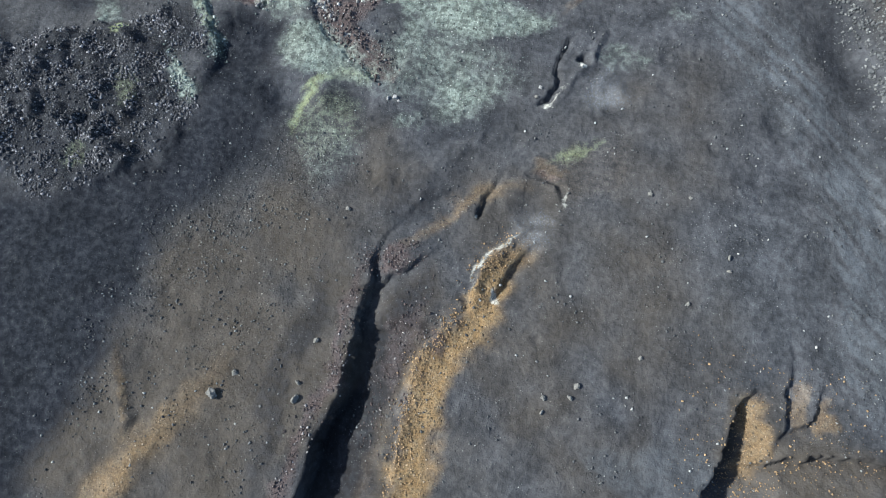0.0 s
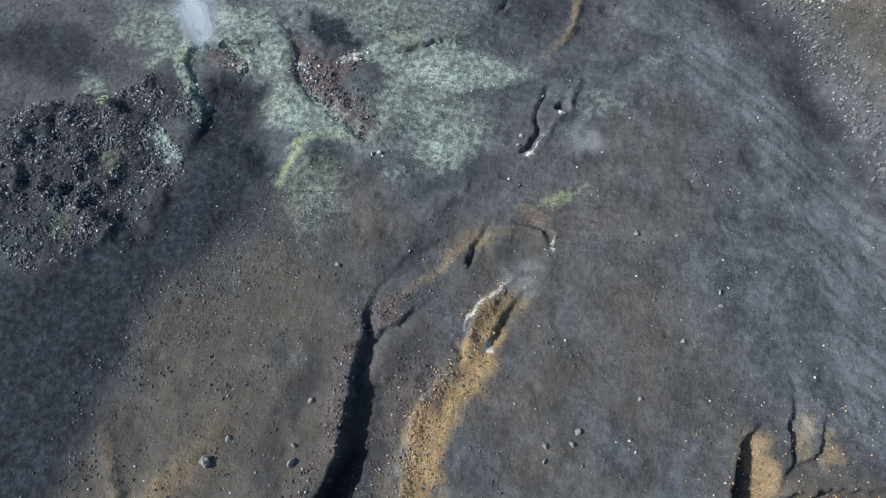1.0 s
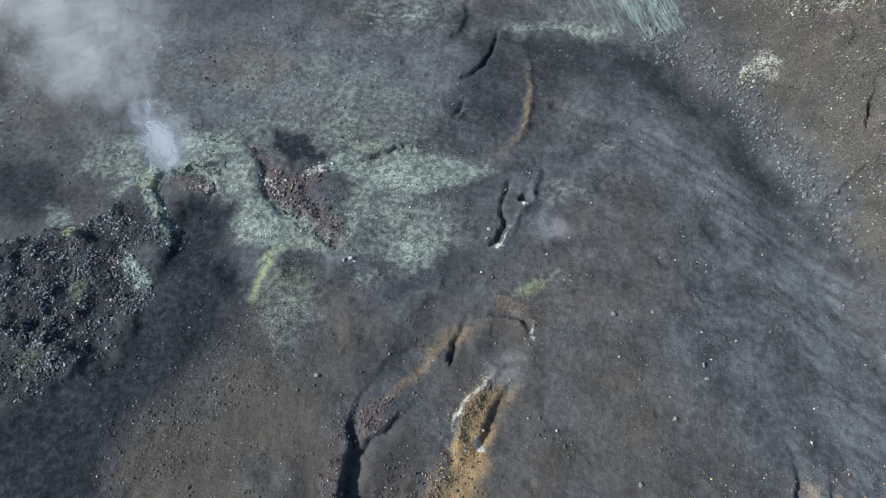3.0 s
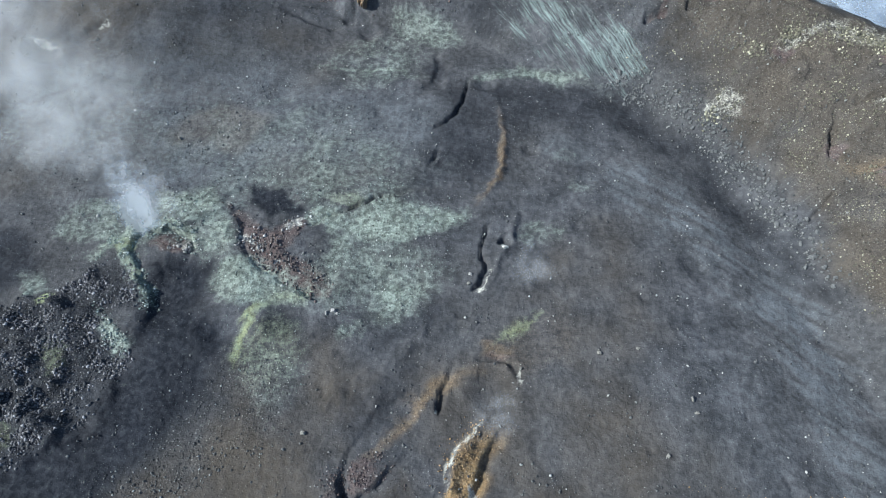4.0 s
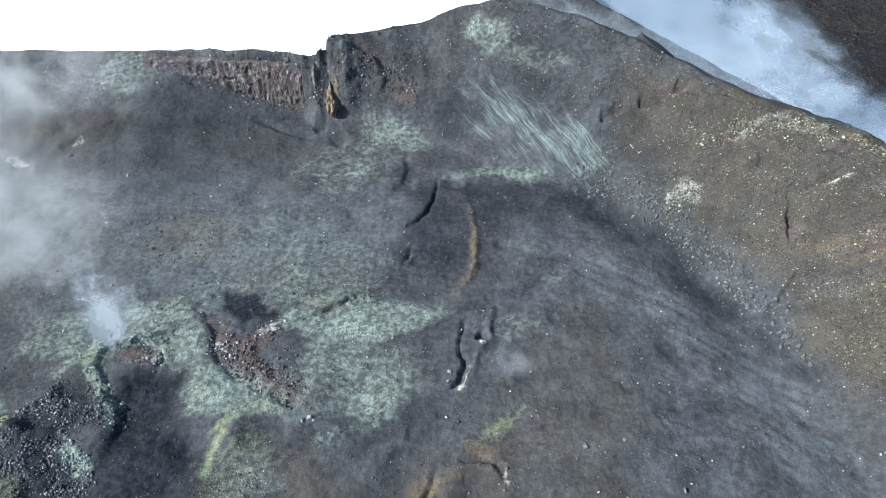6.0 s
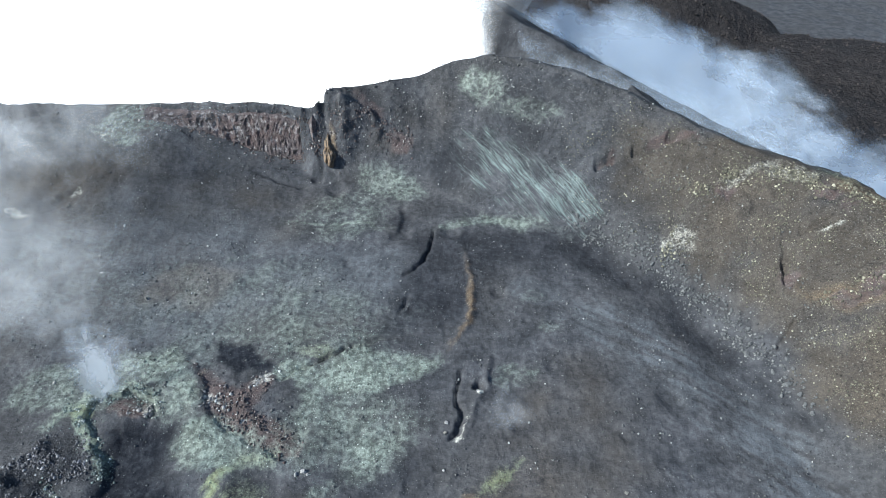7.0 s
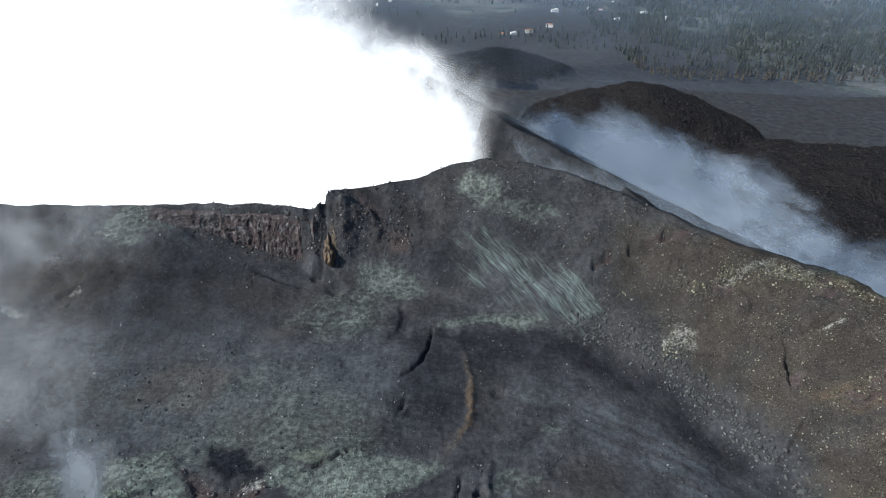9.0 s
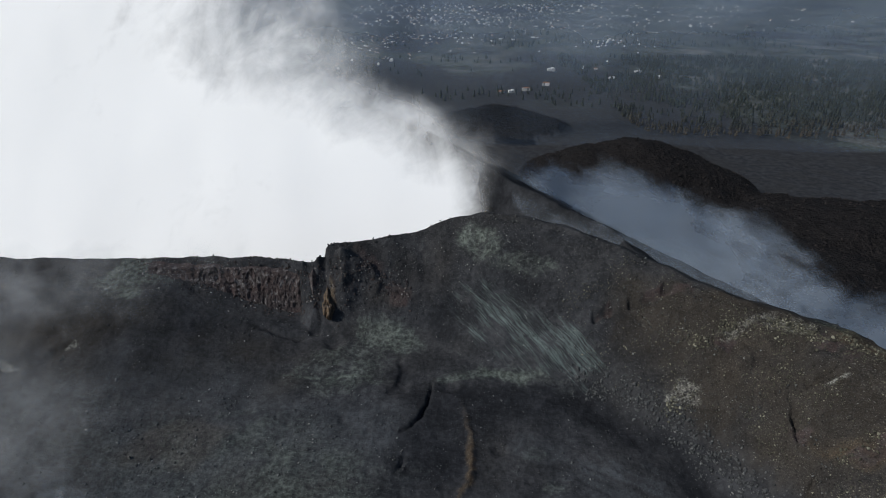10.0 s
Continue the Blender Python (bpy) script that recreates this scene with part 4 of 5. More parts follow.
strew("gully_stones", *scatter(9000, (34, -6, 74, 26), lambda x, y: 0.1 + 0.9 * ramp(-0.5, -3, ground(x, y)), 0.1, 0.55, 3.5), OCHRE_STONE,
      "brown stones in the gullies of a collapsed bank", "stones")
strew("crest_stones", *scatter(12000, (-70, 132, 60, 164), lambda x, y: np.clip(band(x, y, [(p[0], p[1], 1) for p in RIM[-4:]], 1.3) + band(x, y, [(p[0], p[1], 1) for p in RIM[:8]], 1.3), 0, 1) * (0.1 + 0.9 * clumps(x, y, 5, 76)), 0.15, 0.95, 4), GREY_STONE,
      "loose grey stones along the crater's crest", "stones", sink=0.0)
strew("green_rim_rocks", *scatter(26000, (-72, 38, -48, 76), lambda x, y: np.clip(band(x, y, [(-65.9, 62.8, 1), (-63.2, 59.2, 1), (-60.8, 56.3, 1), (-59.1, 54.8, 1), (-57.4, 51.2, 0.8)], 1.2) + band(x, y, [(-68.6, 64.1, 1), (-65, 66.6, 1), (-58.9, 69, 1), (-54.1, 66.7, 1), (-52, 62.9, 0.6)], 1.2)
      + area(x, y, TEAL, 1), 0, 1) * (0.15 + 0.85 * clumps(x, y, 3, 77)), 0.12, 0.66, 3.2), CRUST_STONE, "pale green encrusted rocks along a collapse rim", "rocks")
strew("white_rubble", *scatter(14000, (-60, 58, -30, 78), lambda x, y: np.clip(band(x, y, [(-44, 66.4, 1), (-41, 65.6, 1), (-38.5, 64, 0.6)], 1.0) + band(x, y, [(-37, 69.6, 0.9), (-34.5, 70.4, 1), (-32.3, 72.6, 0.8)], 0.9) + band(x, y, [(-57, 64, 0.6), (-53.4, 64, 0.9)], 0.9), 0, 1) * clumps(x, y, 2.5, 78), 0.15, 0.9, 3), WHITE_STONE,
      "white salt-crusted rubble beside a red hollow", "rocks")
strew("ledge_rocks", *scatter(60000, (46, 76, 98, 116), lambda x, y: np.clip(band(x, y, [(88, 100, 0.6), (80, 104, 1), (74, 109, 1), (67, 112.6, 1), (61, 112.3, 1), (56, 111.4, 0.6)], 1.8) + band(x, y, [(88, 84.6, 0.5), (82, 82.6, 0.7), (74, 82, 0.4)], 1.2)
      + 0.7 * ramp(0, 0.6, spot(x, y, 51, 102.5, 5, 4)), 0, 1) * (0.1 + 0.9 * clumps(x, y, 4, 79)), 0.15, 0.9, 3.2), PALE_STONE, "pale rocks of crumbling ledges on the slope", "rocks")
strew("lava_blocks", *scatter(20000, (-120, 340, 640, 920), lambda x, y: np.clip(deposits(x, y, 0 * x - 99)["lava"], 0, 1), 0.8, 3.6, 2.5), LAVA_STONE,
      "rough black lava blocks of an old flow", "lava", sink=0.35)


def boulder_mesh(n, material):
    """One weathered boulder of about a metre."""
    bm = bmesh.new()
    bmesh.ops.create_icosphere(bm, subdivisions=3 if n < 30 else 5, radius=0.5)
    for v in bm.verts:
        c = v.co.copy()
        v.co *= 0.95 + 0.7 * noise.noise(c * 1.8 + Vector((n * 3.7, 1, 0))) + 0.5 * abs(noise.noise(c * 3.6 + Vector((0, n * 2.9, 0)))) + 0.14 * noise.noise(c * 11) + (0.1 * noise.noise(c * 25) if n >= 30 else 0)
        v.co.z *= 0.75
    me = bpy.data.meshes.new("boulder")
    bm.to_mesh(me)
    bm.free()
    me.materials.append(material)
    return me


def boulders(places, meshes, label, group):
    for n, (x, y, size) in enumerate(places):
        ob = new("boulder", meshes[n % len(meshes)])
        z = float(ground(np.array([x]), np.array([y]))[0])
        ob.matrix_world = pose(x, y, z + 0.22 * size, 20 * math.sin(n * 3.1), 18 * math.cos(n * 1.7), n * 77) @ Matrix.Diagonal((size, size * (0.8 + 0.3 * math.sin(n * 5)), size, 1))
        tagged(ob, label, "boulder", group)


SCREE_MESHES = [boulder_mesh(n, SCREE_STONE) for n in range(6)]
PALE_MESHES = [boulder_mesh(n + 10, BROWN_STONE) for n in range(5)]
WHITE_MESHES = [boulder_mesh(n + 20, WHITE_STONE) for n in range(3)]
boulders([(-35.1, -4.9, 1.6), (-22.6, -2.1, 1.4), (-23, 0.4, 0.8), (-22.7, 7.4, 0.8), (-33, -1, 0.9), (-25, 30, 0.8)], PALE_MESHES,
         "pale weathered boulder lying on dark ash", "lone boulders")
boulders([(14.1, 9.0, 0.8), (14.4, 6.8, 0.8), (18.1, 10.2, 0.9), (18.7, 12.2, 0.9), (27.4, 19.3, 0.7), (23.4, 46.9, 0.8), (38.0, 39.4, 0.9), (38.4, 37.2, 0.7), (33, 30, 0.6),
          (30, 48, 0.6), (0.4, 59.6, 0.7), (-64, 92, 0.9)], PALE_MESHES, "pale salt-crusted boulder on the ash floor", "lone boulders")
boulders([(-23.7, 52.1, 0.9), (-24.8, 51.5, 0.7), (-22.9, 51.5, 0.5), (0.6, 61.6, 0.6)], WHITE_MESHES, "white salt-crusted boulder beside the green crust", "lone boulders")
t = dice.rand(190)
line = np.array([p[:2] for p in VALLEY])
spotx = np.interp(t, np.linspace(0, 1, 7), line[:, 0]) + dice.normal(size=190) * 1.7
spoty = np.interp(t, np.linspace(0, 1, 7), line[:, 1]) + dice.normal(size=190) * 1.7
boulders(zip(spotx.tolist(), spoty.tolist(), (0.4 + 0.5 * dice.rand(190) ** 2).tolist()), SCREE_MESHES, "rough grey boulder in the scree at the slope's foot", "scree boulders")


# ---- the red cliff and the pillar by the notch ----
def cliff_rock():
    g = Graph("weathered_red_rock")
    big, mid, fine = g.noise(0.22, 4, warp=0.5), g.noise(0.9, 5, rough=0.65), g.noise(3.5, 5, rough=0.7)
    tall = g.tree.nodes.new("ShaderNodeMapping")
    g.put(tall.inputs["Vector"], g.place), g.put(tall.inputs["Scale"], (1, 1, 0.5))
    streaks = g.noise(0.8, 5, tall.outputs[0], 0.65)
    tone = g.mix(g.span(big, 0.4, 0.6), (0.102, 0.076, 0.073), (0.082, 0.068, 0.068))
    tone = g.mix(g.math("MULTIPLY", g.span(streaks, 0.5, 0.64), g.span(mid, 0.36, 0.56)), tone, (0.26, 0.24, 0.235))
    tone = g.shade(tone, g.span(fine, 0.3, 0.7, 0.35, 1.05))
    return g.surface(tone, 0.95, g.math("ADD", mid, g.math("MULTIPLY", fine, 0.5)), 1.0, 0.5)


CLIFF_ROCK = cliff_rock()


def cliff_face():
    nu, nv = 230, 54
    u, v = np.meshgrid(np.linspace(0, 1, nu), np.linspace(0, 1, nv))
    x = -79 + 44.6 * u
    line = np.array(CLIFF)
    y = np.interp(x, line[:, 0], line[:, 1]) + 0.8
    low, high = ground(x, y - 6.5) - 1.2, ground(x, y + 2.2) + 0.35 * rough(x, 0 * x, 2.5, 3, 92)
    # upright ribs and gullies, broken by ledges
    swell = 0.9 * rough(x * 1.0, v * 5, 7, 3, 90) + 0.5 * rough(x, v * 7 + 40, 3.2, 4, 91, True) + 0.35 * rough(x * 1.2, v * 14, 1.4, 3, 93)
    z = low + (high - low) * v
    y = y - 1.6 - 3.6 * (1 - v) ** 1.3 + 4.2 * np.clip(v - 0.9, 0, 1) * 10 - swell * np.clip((high - low) / 8, 0.1, 1) * (1 - ramp(0.8, 1, v) * 0.6) * ramp(0, 0.06, u)
    n = np.arange(nu * nv).reshape(nv, nu)
    quads = np.stack([n[:-1, :-1], n[:-1, 1:], n[1:, 1:], n[1:, :-1]], -1).reshape(-1, 4)
    me = bpy.data.meshes.new("cliff_face")
    me.from_pydata(np.stack([x, y, z], -1).reshape(-1, 3).tolist(), [], quads.tolist())
    me.materials.append(CLIFF_ROCK)
    thick = new("rock_cliff", me)
    solid = thick.modifiers.new("thickness", "SOLIDIFY")
    solid.thickness, solid.offset = 1.2, -1
    return tagged(thick, "steep reddish rock cliff streaked with pale crust", "cliff")


cliff_face()


def crag(name, x, y, z, size, turn, material, label, seed):
    """A weathered rock mass, half buried in the slope."""
    ob = new(name, boulder_mesh(seed, material))
    ob.matrix_world = pose(x, y, z, 0, 0, turn) @ Matrix.Diagonal((*size, 1))
    return tagged(ob, label, "rock")


def ochre_rock():
    g = Graph("ochre_weathered_rock")
    mid, fine = g.noise(0.8, 5, rough=0.65), g.noise(3.5, 5, rough=0.7)
    tone = g.mix(g.span(mid, 0.4, 0.62), (0.27, 0.19, 0.12), (0.15, 0.125, 0.105))
    tone = g.shade(tone, g.span(fine, 0.3, 0.7, 0.42, 1.0))
    return g.surface(tone, 0.95, g.math("ADD", mid, fine), 1.0, 0.4)


OCHRE_ROCK = ochre_rock()
crag("rock_pillar", -29.8, 140.4, 3.6, (3.0, 8, 11), 8, OCHRE_ROCK, "ochre-stained rock wall beside the notch", 31)
crag("rock_outcrop", -13.5, 144.6, 7.5, (7, 5, 6), -20, CLIFF_ROCK, "reddish rock outcrop on the slope below the crest", 33)
crag("rock_outcrop", -21, 150.5, 13.0, (9, 5, 6), 15, OCHRE_ROCK, "brown rock outcrop under the crest", 35)


def part(name, bm, material, parent, label=""):
    me = bpy.data.meshes.new(name)
    bm.to_mesh(me)
    bm.free()
    me.materials.append(material)
    ob = new(name, me)
    ob.parent = parent
    return tagged(ob, label)


def tree_shape(n):
    """A pine of one metre: points and triangles of a tapered trunk and of ragged tiers of boughs."""
    r = random.Random(n)
    trunk, crown = bmesh.new(), bmesh.new()
    bmesh.ops.create_cone(trunk, segments=5, radius1=0.022, radius2=0.006, depth=0.9, matrix=pose(0, 0, 0.45))
    for k in range(5):
        z = 0.28 + 0.145 * k
        reach = 0.24 * (1 - k / 6.2) * r.uniform(0.75, 1.2)
        for a in range(4):
            turn = a * 90 + r.uniform(-30, 30) + k * 41
            far = reach * r.uniform(0.6, 1.25)
            c, s = math.cos(radians(turn)), math.sin(radians(turn))
            w = 0.085 * r.uniform(0.8, 1.5)
            tip = (far * c, far * s, z - 0.03 * r.random())
            ring = [(0.01 * c - w * s, 0.01 * s + w * c, z + 0.02), (0.01 * c + w * s, 0.01 * s - w * c, z + 0.02), (0.4 * far * c, 0.4 * far * s, z + 0.10 + 0.05 * r.random()), (0.5 * far * c, 0.5 * far * s, z - 0.05)]
            v = [crown.verts.new(p) for p in (*ring, tip)]
            for f in ((0, 2, 4), (2, 1, 4), (1, 3, 4), (3, 0, 4)):
                crown.faces.new([v[i] for i in f])
    return trunk, crown


def foliage():
    g = Graph("pine_foliage")
    own = g.tree.nodes.new("ShaderNodeNewGeometry").outputs["Random Per Island"]
    split = g.node("SeparateXYZ", Vector=g.place)
    patch = g.math("MULTIPLY_ADD", g.noise(0.008, 3), 300.0, split.outputs[1])
    tone = g.mix(g.span(patch, 930, 1130), g.mix(own, (0.05, 0.040, 0.028), (0.12, 0.095, 0.066)), g.mix(own, (0.026, 0.032, 0.027), (0.062, 0.070, 0.054)))
    return g.surface(tone, 0.9)


def plain(name, colour, scale=0.6, roughness=0.85):
    g = Graph(name)
    grain = g.noise(scale, 5)
    return g.surface(g.shade(g.mix(0.0, colour, colour), g.span(grain, 0.3, 0.7, 0.8, 1.15)), roughness, grain, 0.2, 0.05)


FOLIAGE = foliage()
BARK = plain("pine_bark", (0.09, 0.065, 0.05), 2)
WALL = plain("white_render", (0.72, 0.71, 0.68))
CREAM = plain("cream_render", (0.55, 0.48, 0.36))
TILES = plain("clay_roof_tiles", (0.30, 0.16, 0.10), 1.5)
FLAT = plain("flat_roof_screed", (0.58, 0.57, 0.55), 1.0)
GLASS = plain("dark_window_pane", (0.03, 0.035, 0.04), 1.0, 0.15)

tree_dice = random.Random(21)
for n in range(46):
    x, y = 285 + 9.5 * n + tree_dice.uniform(-7, 7), 808 + 0.05 * 9.5 * n + tree_dice.uniform(-10, 16)
    z = float(ground(np.array([x]), np.array([y]))[0])
    pine = tagged(new("pine_tree"), "tall scorched pine at the edge of the ash plain", "tree", "pines at the wood's edge")
    trunk, crown = tree_shape(n % 7)
    part("trunk", trunk, BARK, pine), part("crown", crown, FOLIAGE, pine)
    tall = tree_dice.uniform(9, 15)
    pine.matrix_world = pose(x, y, z - 0.3, 0, 0, 57 * n) @ Matrix.Diagonal((tall, tall, tall, 1))


def wood(name, count, box, chance_of, low, high, label):
    """Many pines in one mesh."""
    x, y, tall = scatter(count, box, chance_of, low, high, 1.0)
    shapes = []
    for n in range(6):
        trunk, crown = tree_shape(n)
        tri = bmesh.ops.triangulate(crown, faces=crown.faces)
        crown.verts.index_update()
        shapes.append((np.array([v.co[:] for v in crown.verts]), np.array([[v.index for v in f.verts] for f in crown.faces])))
        trunk.free(), crown.free()
    z = ground(x, y) - 0.15 * tall
    turn = dice.rand(len(x)) * 6.28
    points, faces, start = [], [], 0
    for s, (co, tri) in enumerate(shapes):
        at = np.arange(s, len(x), 6)
        c, t = np.cos(turn[at])[:, None], np.sin(turn[at])[:, None]
        p = np.stack([co[:, 0] * c - co[:, 1] * t, co[:, 0] * t + co[:, 1] * c, np.tile(co[:, 2], (len(at), 1))], -1) * tall[at, None, None]
        p += np.stack([x[at], y[at], z[at]], -1)[:, None]
        points.append(p.reshape(-1, 3)), faces.append((tri[None] + (start + np.arange(len(at)) * len(co))[:, None, None]).reshape(-1, 3))
        start += len(at) * len(co)
    points, faces = np.concatenate(points), np.concatenate(faces)
    me = bpy.data.meshes.new(name)
    me.vertices.add(len(points))
    me.vertices.foreach_set("co", points.astype(np.float32).ravel())
    me.loops.add(faces.size)
    me.loops.foreach_set("vertex_index", faces.astype(np.int32).ravel())
    me.polygons.add(len(faces))
    me.polygons.foreach_set("loop_start", np.arange(0, faces.size, 3, dtype=np.int32))
    me.update(calc_edges=True)
    me.materials.append(FOLIAGE)
    return tagged(new(name, me), label, "woods", kind="stuff")


wood("pine_wood", 7500, (270, 812, 1100, 1500), lambda x, y: np.clip(ramp(-0.35, 0.25, rough(x, y, 130, 3, 81) + 0.35 * ramp(300, 560, x)) * ramp(0, 20, y - 812 - 0.05 * (x - 300)), 0, 1), 7, 13.5, "dark pine wood on the valley slope")
wood("distant_wood", 4600, (-350, 960, 1500, 2300), lambda x, y: ramp(0.0, 0.3, rough(x, y, 170, 3, 82)), 8, 15, "scattered clumps of pines among fields")


def house(long, deep, high, walls, roof, hipped, detailed):
    ob = tagged(new("house"), "white house with a clay tile roof" if hipped else "white flat-roofed house in the valley", "house", "houses of the valley")
    bm = bmesh.new()
    bmesh.ops.create_cube(bm, size=1, matrix=pose(0, 0, high / 2 - 0.5) @ Matrix.Diagonal((long, deep, high + 1, 1)))
    if not hipped:
        bmesh.ops.create_cube(bm, size=1, matrix=pose(long * 0.2, 0, high + 1.2) @ Matrix.Diagonal((long * 0.4, deep * 0.7, 2.4, 1)))
    part("wall", bm, walls, ob)
    bm = bmesh.new()
    if hipped:
        a, c, e = long / 2 + 0.5, deep / 2 + 0.5, high
        v = [bm.verts.new(p) for p in ((-a, -c, e), (a, -c, e), (a, c, e), (-a, c, e), (-a + c, 0, e + 2.2), (a - c, 0, e + 2.2))]
        for f in ((0, 1, 5, 4), (1, 2, 5), (2, 3, 4, 5), (3, 0, 4), (3, 2, 1, 0)):
            bm.faces.new([v[i] for i in f])
    else:
        bmesh.ops.create_cube(bm, size=1, matrix=pose(-long * 0.25, 0, high + 0.15) @ Matrix.Diagonal((long * 0.5 + 0.4, deep + 0.4, 0.3, 1)))
    part("roof", bm, roof, ob)
    if detailed:
        for n in range(4):
            bm = bmesh.new()
            bmesh.ops.create_cube(bm, size=1, matrix=pose(-long * 0.38 + n * long * 0.25, -deep / 2 - 0.03, high * 0.55) @ Matrix.Diagonal((1.3, 0.12, 1.4, 1)))
            part("window", bm, GLASS, ob)
        bm = bmesh.new()
        bmesh.ops.create_cube(bm, size=1, matrix=pose(long * 0.02, -deep / 2 - 0.03, 1.05) @ Matrix.Diagonal((1.1, 0.12, 2.1, 1)))
        part("door", bm, BARK, ob)
    return ob


def settle(ob, x, y, turn):
    ob.matrix_world = pose(x, y, float(ground(np.array([x]), np.array([y]))[0]) + 0.3, 0, 0, turn) @ Matrix.Scale(0.72, 4)
    return ob


for n, (x, y, turn) in enumerate([(123, 1085, 10), (193, 1148, -12), (402, 1290, 8), (418, 1212, -20), (104, 1078, 30), (225, 1290, 5), (330, 1215, 15), (150, 1098, 0)]):
    settle(house(14 + n % 3 * 3, 9, 4.5 + n % 2 * 2.4, WALL, TILES if n % 3 == 1 else FLAT, n % 3 == 1, True), x, y, turn)
MODELS = [house(9, 6, 2.8, WALL, FLAT, False, False), house(11, 7, 4.2, WALL, FLAT, False, False), house(11, 8, 3.2, WALL, TILES, True, False), house(16, 8, 4.4, WALL, FLAT, False, False),
          house(11, 8, 3.2, CREAM, TILES, True, False), house(24, 11, 5.0, WALL, FLAT, False, False)]
town = random.Random(33)
SMALLER = Matrix.Scale(0.62, 4)
CLUSTERS = [(-60, 1850, 150, 150, 150), (60, 2250, 180, 140, 130), (-200, 1640, 60, 110, 24), (300, 2060, 120, 50, 30), (470, 1750, 60, 60, 30), (600, 2000, 80, 50, 14), (800, 2250, 120, 90, 22), (950, 2500, 150, 90, 22),
            (-250, 2300, 150, 160, 60), (300, 2700, 300, 160, 90), (-100, 2700, 300, 200, 140), (900, 2900, 400, 160, 70), (-140, 1420, 60, 60, 8), (350, 1500, 160, 120, 8)]
lots = [(town.gauss(cx, sx), town.gauss(cy, sy), town.choice((0, 20, 90, -15)) + town.uniform(-8, 8), town.choice((0, 0, 0, 1, 1, 2, 2, 3, 4, 5)))
        for cx, cy, sx, sy, count in CLUSTERS for _ in range(count)]
lots.sort(key=lambda lot: math.hypot(lot[0], lot[1]))
heights = ground(np.array([lot[0] for lot in lots]), np.array([lot[1] for lot in lots])).tolist()
NEAR_LOTS = 270
for n, ((x, y, turn, model), z) in enumerate(zip(lots[:NEAR_LOTS], heights)):
    if n < len(MODELS):
        MODELS[n].matrix_world = pose(x, y, z + 0.3, 0, 0, turn) @ SMALLER
    else:
        copy_thing(MODELS[model], pose(x, y, z + 0.3, 0, 0, turn) @ SMALLER)


def far_town():
    """The houses past those, too small to tell apart: walls and overhanging roofs in one mesh."""
    bm = bmesh.new()
    for (x, y, turn, model), z in zip(lots[NEAR_LOTS:], heights[NEAR_LOTS:]):
        long, deep, high = 4 + 1.0 * model, 4 + 0.3 * model, 2.6 + 0.3 * model
        at = pose(x, y, z, 0, 0, turn)
        for lift, size, slot in ((high / 2 - 0.5, (long, deep, high + 1), 0), (high + 0.2, (long + 0.5, deep + 0.5, 0.4), 1 + (model in (2, 4)))):
            box = bmesh.ops.create_cube(bm, size=1, matrix=at @ pose(0, 0, lift) @ Matrix.Diagonal((*size, 1)))
            for f in {f for v in box["verts"] for f in v.link_faces}:
                f.material_index = slot
    me = bpy.data.meshes.new("distant_town")
    bm.to_mesh(me)
    bm.free()
    for material in (WALL, FLAT, TILES):
        me.materials.append(material)
    return tagged(new("distant_town", me), "small white houses of a distant town", "town", kind="stuff")


far_town()

# ---- steam ----
def steam_sheet(name, nu, nv, place, body, material, swell, parent):
    """A billowing sheet: place(u, v) gives its points and body(x, y, z, u, v) how thick the steam is there."""
    u, v = np.meshgrid(np.linspace(0, 1, nu), np.linspace(0, 1, nv))
    x, y, z = place(u, v)
    y = y + swell * (rough(x, z, 70, 3, 71) + 0.4)
    z = z + 0.5 * swell * rough(x, z + 90, 60, 3, 72)
    n = np.arange(nu * nv).reshape(nv, nu)
    quads = np.stack([n[:-1, :-1], n[:-1, 1:], n[1:, 1:], n[1:, :-1]], -1).reshape(-1, 4)
    thick = body(x, y, z, u, v).ravel()
    quads = quads[thick[quads].max(1) > 0.002]
    used, quads = np.unique(quads, return_inverse=True)
    me = bpy.data.meshes.new(name)
    me.from_pydata(np.stack([x, y, z], -1).reshape(-1, 3)[used].tolist(), [], quads.reshape(-1, 4).tolist())
    me.polygons.foreach_set("use_smooth", np.ones(len(me.polygons), bool))
    me.attributes.new("body", "FLOAT", "POINT").data.foreach_set("value", thick[used].astype(np.float32))
    me.materials.append(material)
    ob = new(name, me)
    ob.parent = parent
    return ob


def plume_body(x, y, z, u, v):
    """The plume leans away to the west as it rises; its eastern edge is ragged, and softer higher up."""
    rise = (z - 100) / y
    edge = np.interp(rise, [-0.5, -0.39, -0.305, -0.24, -0.13, 0.3], [0.098, 0.094, 0.02, -0.115, -0.155, -0.21]) * y
    soft = np.interp(rise, [-0.44, -0.36, -0.25], [28, 75, 140])
    return ramp(0.35, -1.0, (x - edge) / soft)


plume = tagged(new("steam_plume"), "thick white steam billowing out of the crater", "steam")
for depth in (150, 172, 198, 228):
    steam_sheet("billow", 110, 70, lambda u, v: (-430 + 500 * u, depth + 1.0 * 145 * v - 0.5 * (-430 + 500 * u), -55 + 145 * v), plume_body, DENSE, 2.5, plume)


def flank_body(x, y, z, u, v):
    """Densest along the flank, thinning upward into wisps."""
    middle = np.interp(x, [30, 70, 107, 145, 196, 300], [8, 0, -11, -27, -58, -112])
    return 0.9 * ramp(6, -20, z - middle) * ramp(14, 40, x)


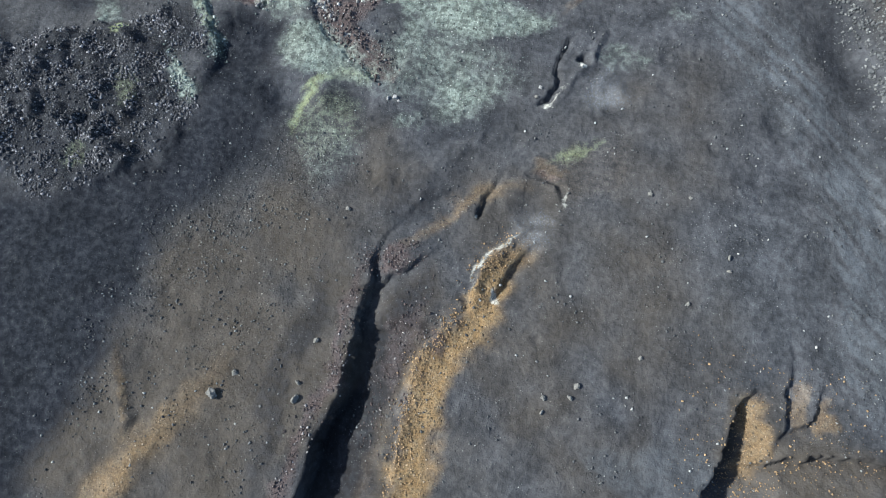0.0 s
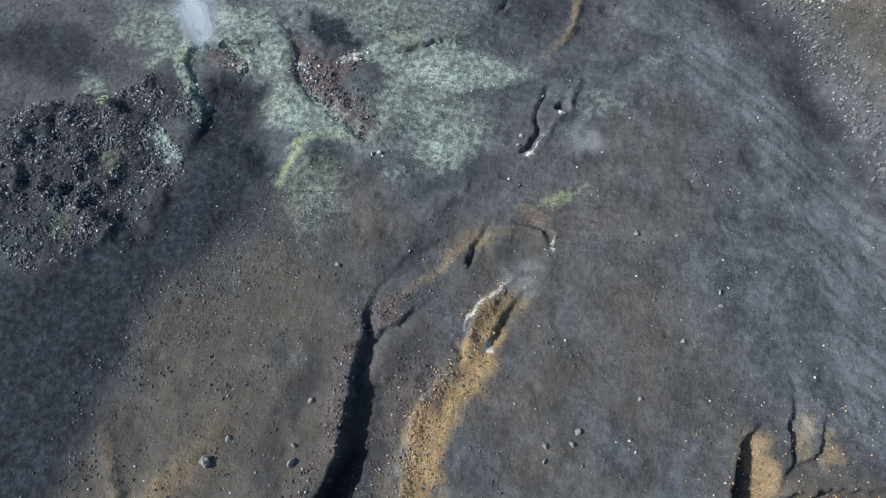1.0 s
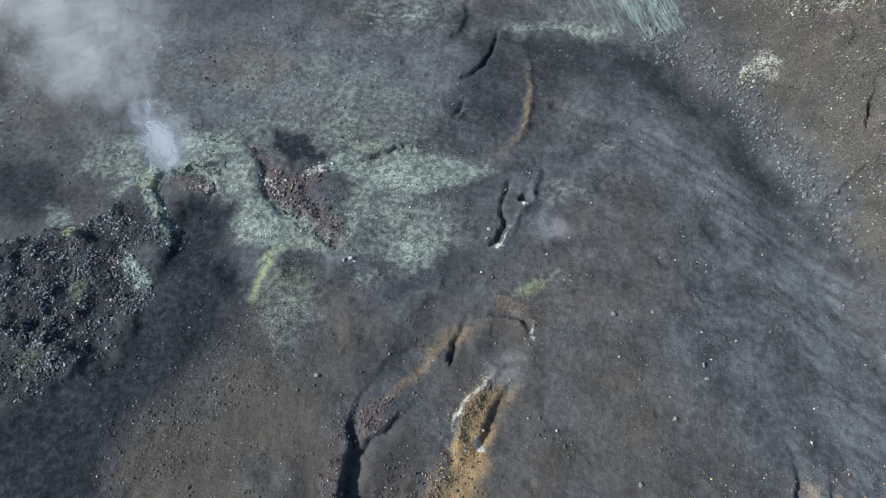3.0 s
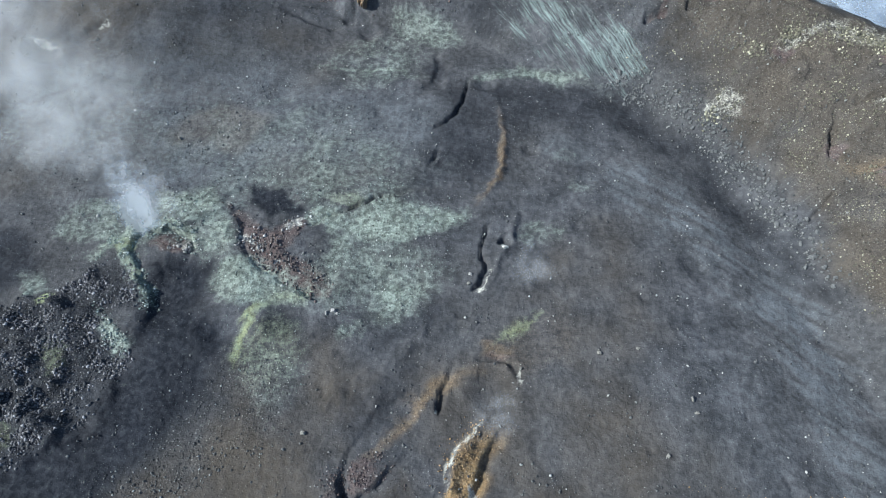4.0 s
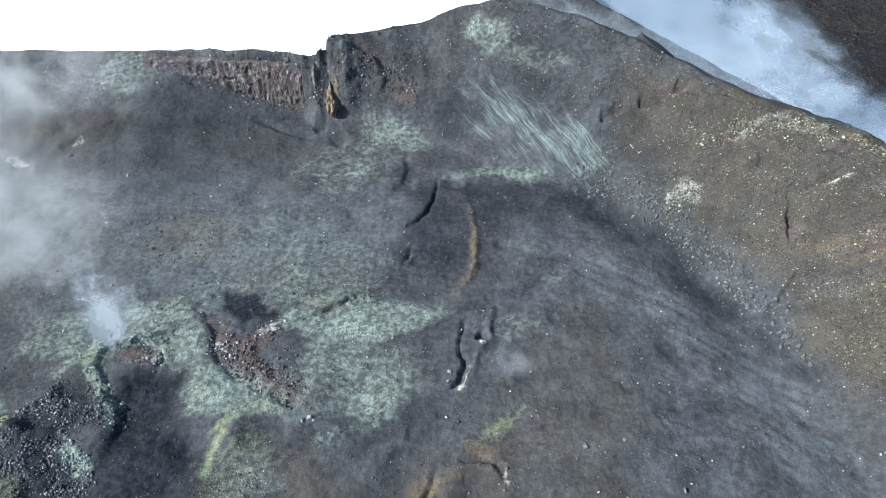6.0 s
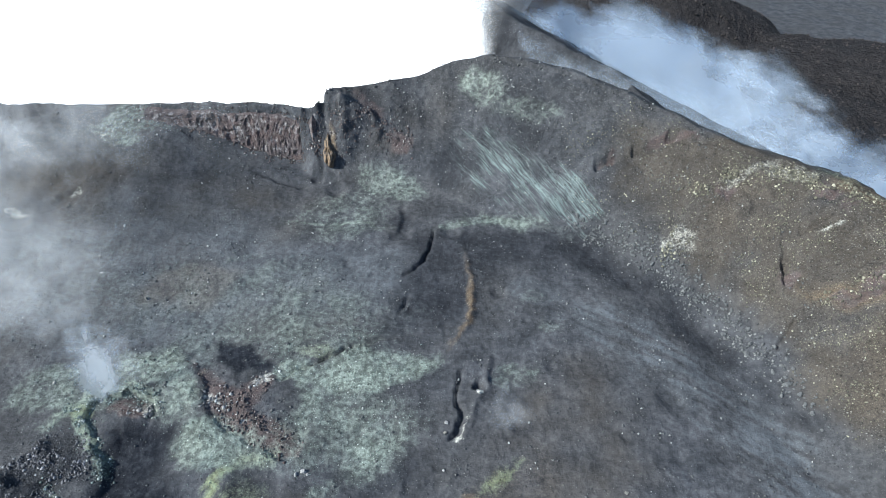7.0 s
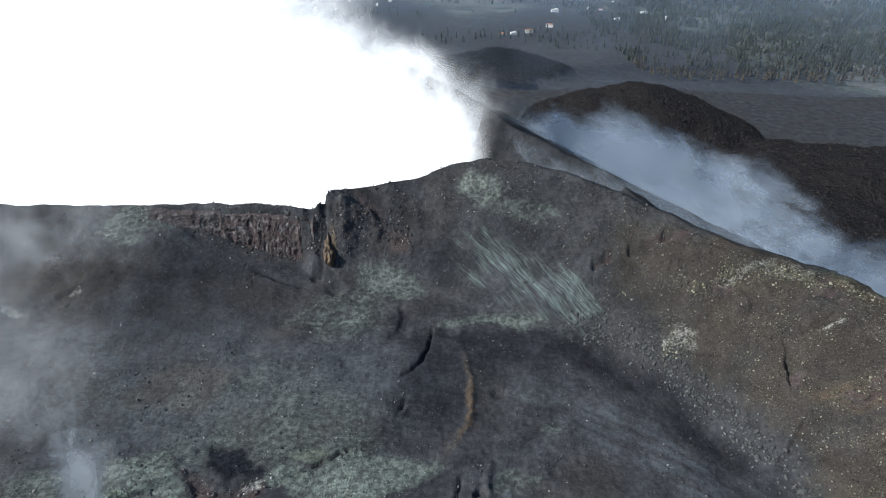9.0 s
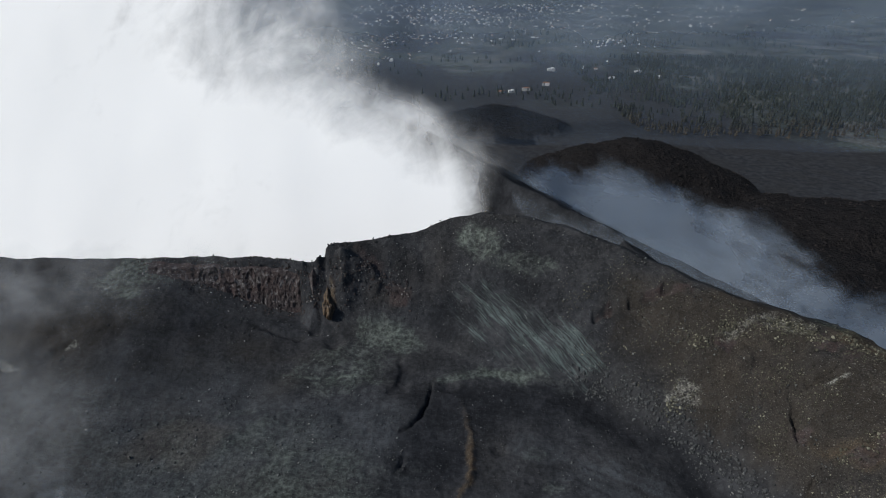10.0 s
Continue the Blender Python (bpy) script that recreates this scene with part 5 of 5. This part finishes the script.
flank = tagged(new("flank_steam"), "thin white steam drifting down the outer flank", "steam")
for depth in (214, 228, 244):
    steam_sheet("billow", 90, 36, lambda u, v: (10 + 260 * u, depth + 30 * v + 20 * u, -130 + 185 * v - 20 * u), flank_body, WISPY, 8, flank)
steam_sheet("billow", 60, 24, lambda u, v: (14 + 100 * u, 172 - 30 * u + 6 * v, 2 + 34 * v - 26 * u),
            lambda x, y, z, u, v: 0.6 * ramp(0, 0.2, v) * ramp(1, 0.35, v) * ramp(0, 0.15, u) * ramp(1, 0.7, u), WISPY, 3, flank)

fumarole = tagged(new("fumarole_steam"), "faint steam drifting from a vent over the plateau", "steam")
steam_sheet("wisp", 50, 50, lambda u, v: (-66 - 40 * v + (u - 0.5) * (40 + 80 * v), 66 + 40 * v, 0.5 + 33 * v),
            lambda x, y, z, u, v: 0.55 * ramp(0, 0.35, v) * ramp(1, 0.5, v) * ramp(0.5, 0.0, np.abs(u - 0.5)), THIN, 4, fumarole)
steam_sheet("wisp", 60, 30, lambda u, v: (-150 + 130 * u, 112 + 22 * v, 1 + 34 * v),
            lambda x, y, z, u, v: ramp(0.0, 0.75, v) * ramp(1, 0.7, v) * ramp(1, 0.4, u) * 0.5, THIN, 4, fumarole)
steam_sheet("wisp", 60, 40, lambda u, v: (-150 + 105 * u, 84 + 46 * v, 8 + 30 * v),
            lambda x, y, z, u, v: 0.65 * ramp(0, 0.5, v) * ramp(1, 0.5, v) * ramp(1, 0.3, u), THIN, 5, fumarole)
for lean, reach in ((-1.2, 1.0), (0, 1.15), (1.0, 0.85), (0.4, 0.6)):
    steam_sheet("jet", 30, 60, lambda u, v: (-61 + lean - 3 * v + 0.73 * (u - 0.5) * (4 + 11 * v), 66 + lean + 5 * v + 0.68 * (u - 0.5) * (4 + 11 * v), 0.2 + 22 * reach * v),
                lambda x, y, z, u, v: 0.95 * ramp(0, 0.12, v) * ramp(1, 0.25, v) * ramp(0.5, 0.0, np.abs(u - 0.5)), JET, 1.2, fumarole)
# the far air's haze is painted on one see-through sheet, denser towards the top
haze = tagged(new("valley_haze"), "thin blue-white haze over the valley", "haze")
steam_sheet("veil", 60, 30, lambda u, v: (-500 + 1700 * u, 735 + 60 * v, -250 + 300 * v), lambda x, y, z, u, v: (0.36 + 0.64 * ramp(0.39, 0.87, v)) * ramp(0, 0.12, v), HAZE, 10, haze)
steam_sheet("puff", 24, 24, lambda u, v: (-58 - 11 * v + (u - 0.5) * (8 + 16 * v), 68 + 12 * v, 0.3 + 12 * v), lambda x, y, z, u, v: 0.8 * ramp(0, 0.35, v) * ramp(1, 0.3, v) * ramp(0.5, 0.1, np.abs(u - 0.5)), PUFF, 1, fumarole)
steam_sheet("puff", 24, 24, lambda u, v: (-39 + 9 * u, 144 + 4 * v, 2 + 14 * v), lambda x, y, z, u, v: ramp(0, 0.3, v) * ramp(1, 0.5, v) * ramp(0.5, 0.1, np.abs(u - 0.5)), PUFF, 1, fumarole)
vent = tagged(new("vent_steam"), "small wisp of steam over a warm crack", "steam", "wisps over the cracks")
steam_sheet("puff", 24, 24, lambda u, v: (4 + 16 * u, 57 + 11 * v, 0.6 + 5 * v), lambda x, y, z, u, v: 0.8 * ramp(0, 0.4, v) * ramp(1, 0.3, v) * ramp(0.5, 0.0, np.abs(u - 0.5)), PUFF, 1, vent)
vent = tagged(new("vent_steam"), "small wisp of steam over the pale lip of the fissure", "steam", "wisps over the cracks")
steam_sheet("puff", 24, 24, lambda u, v: (0 + 12 * u, 27 + 12 * v, 2.2 + 5 * v), lambda x, y, z, u, v: 0.8 * ramp(0, 0.4, v) * ramp(1, 0.3, v) * ramp(0.5, 0.0, np.abs(u - 0.5)), PUFF, 1, vent)
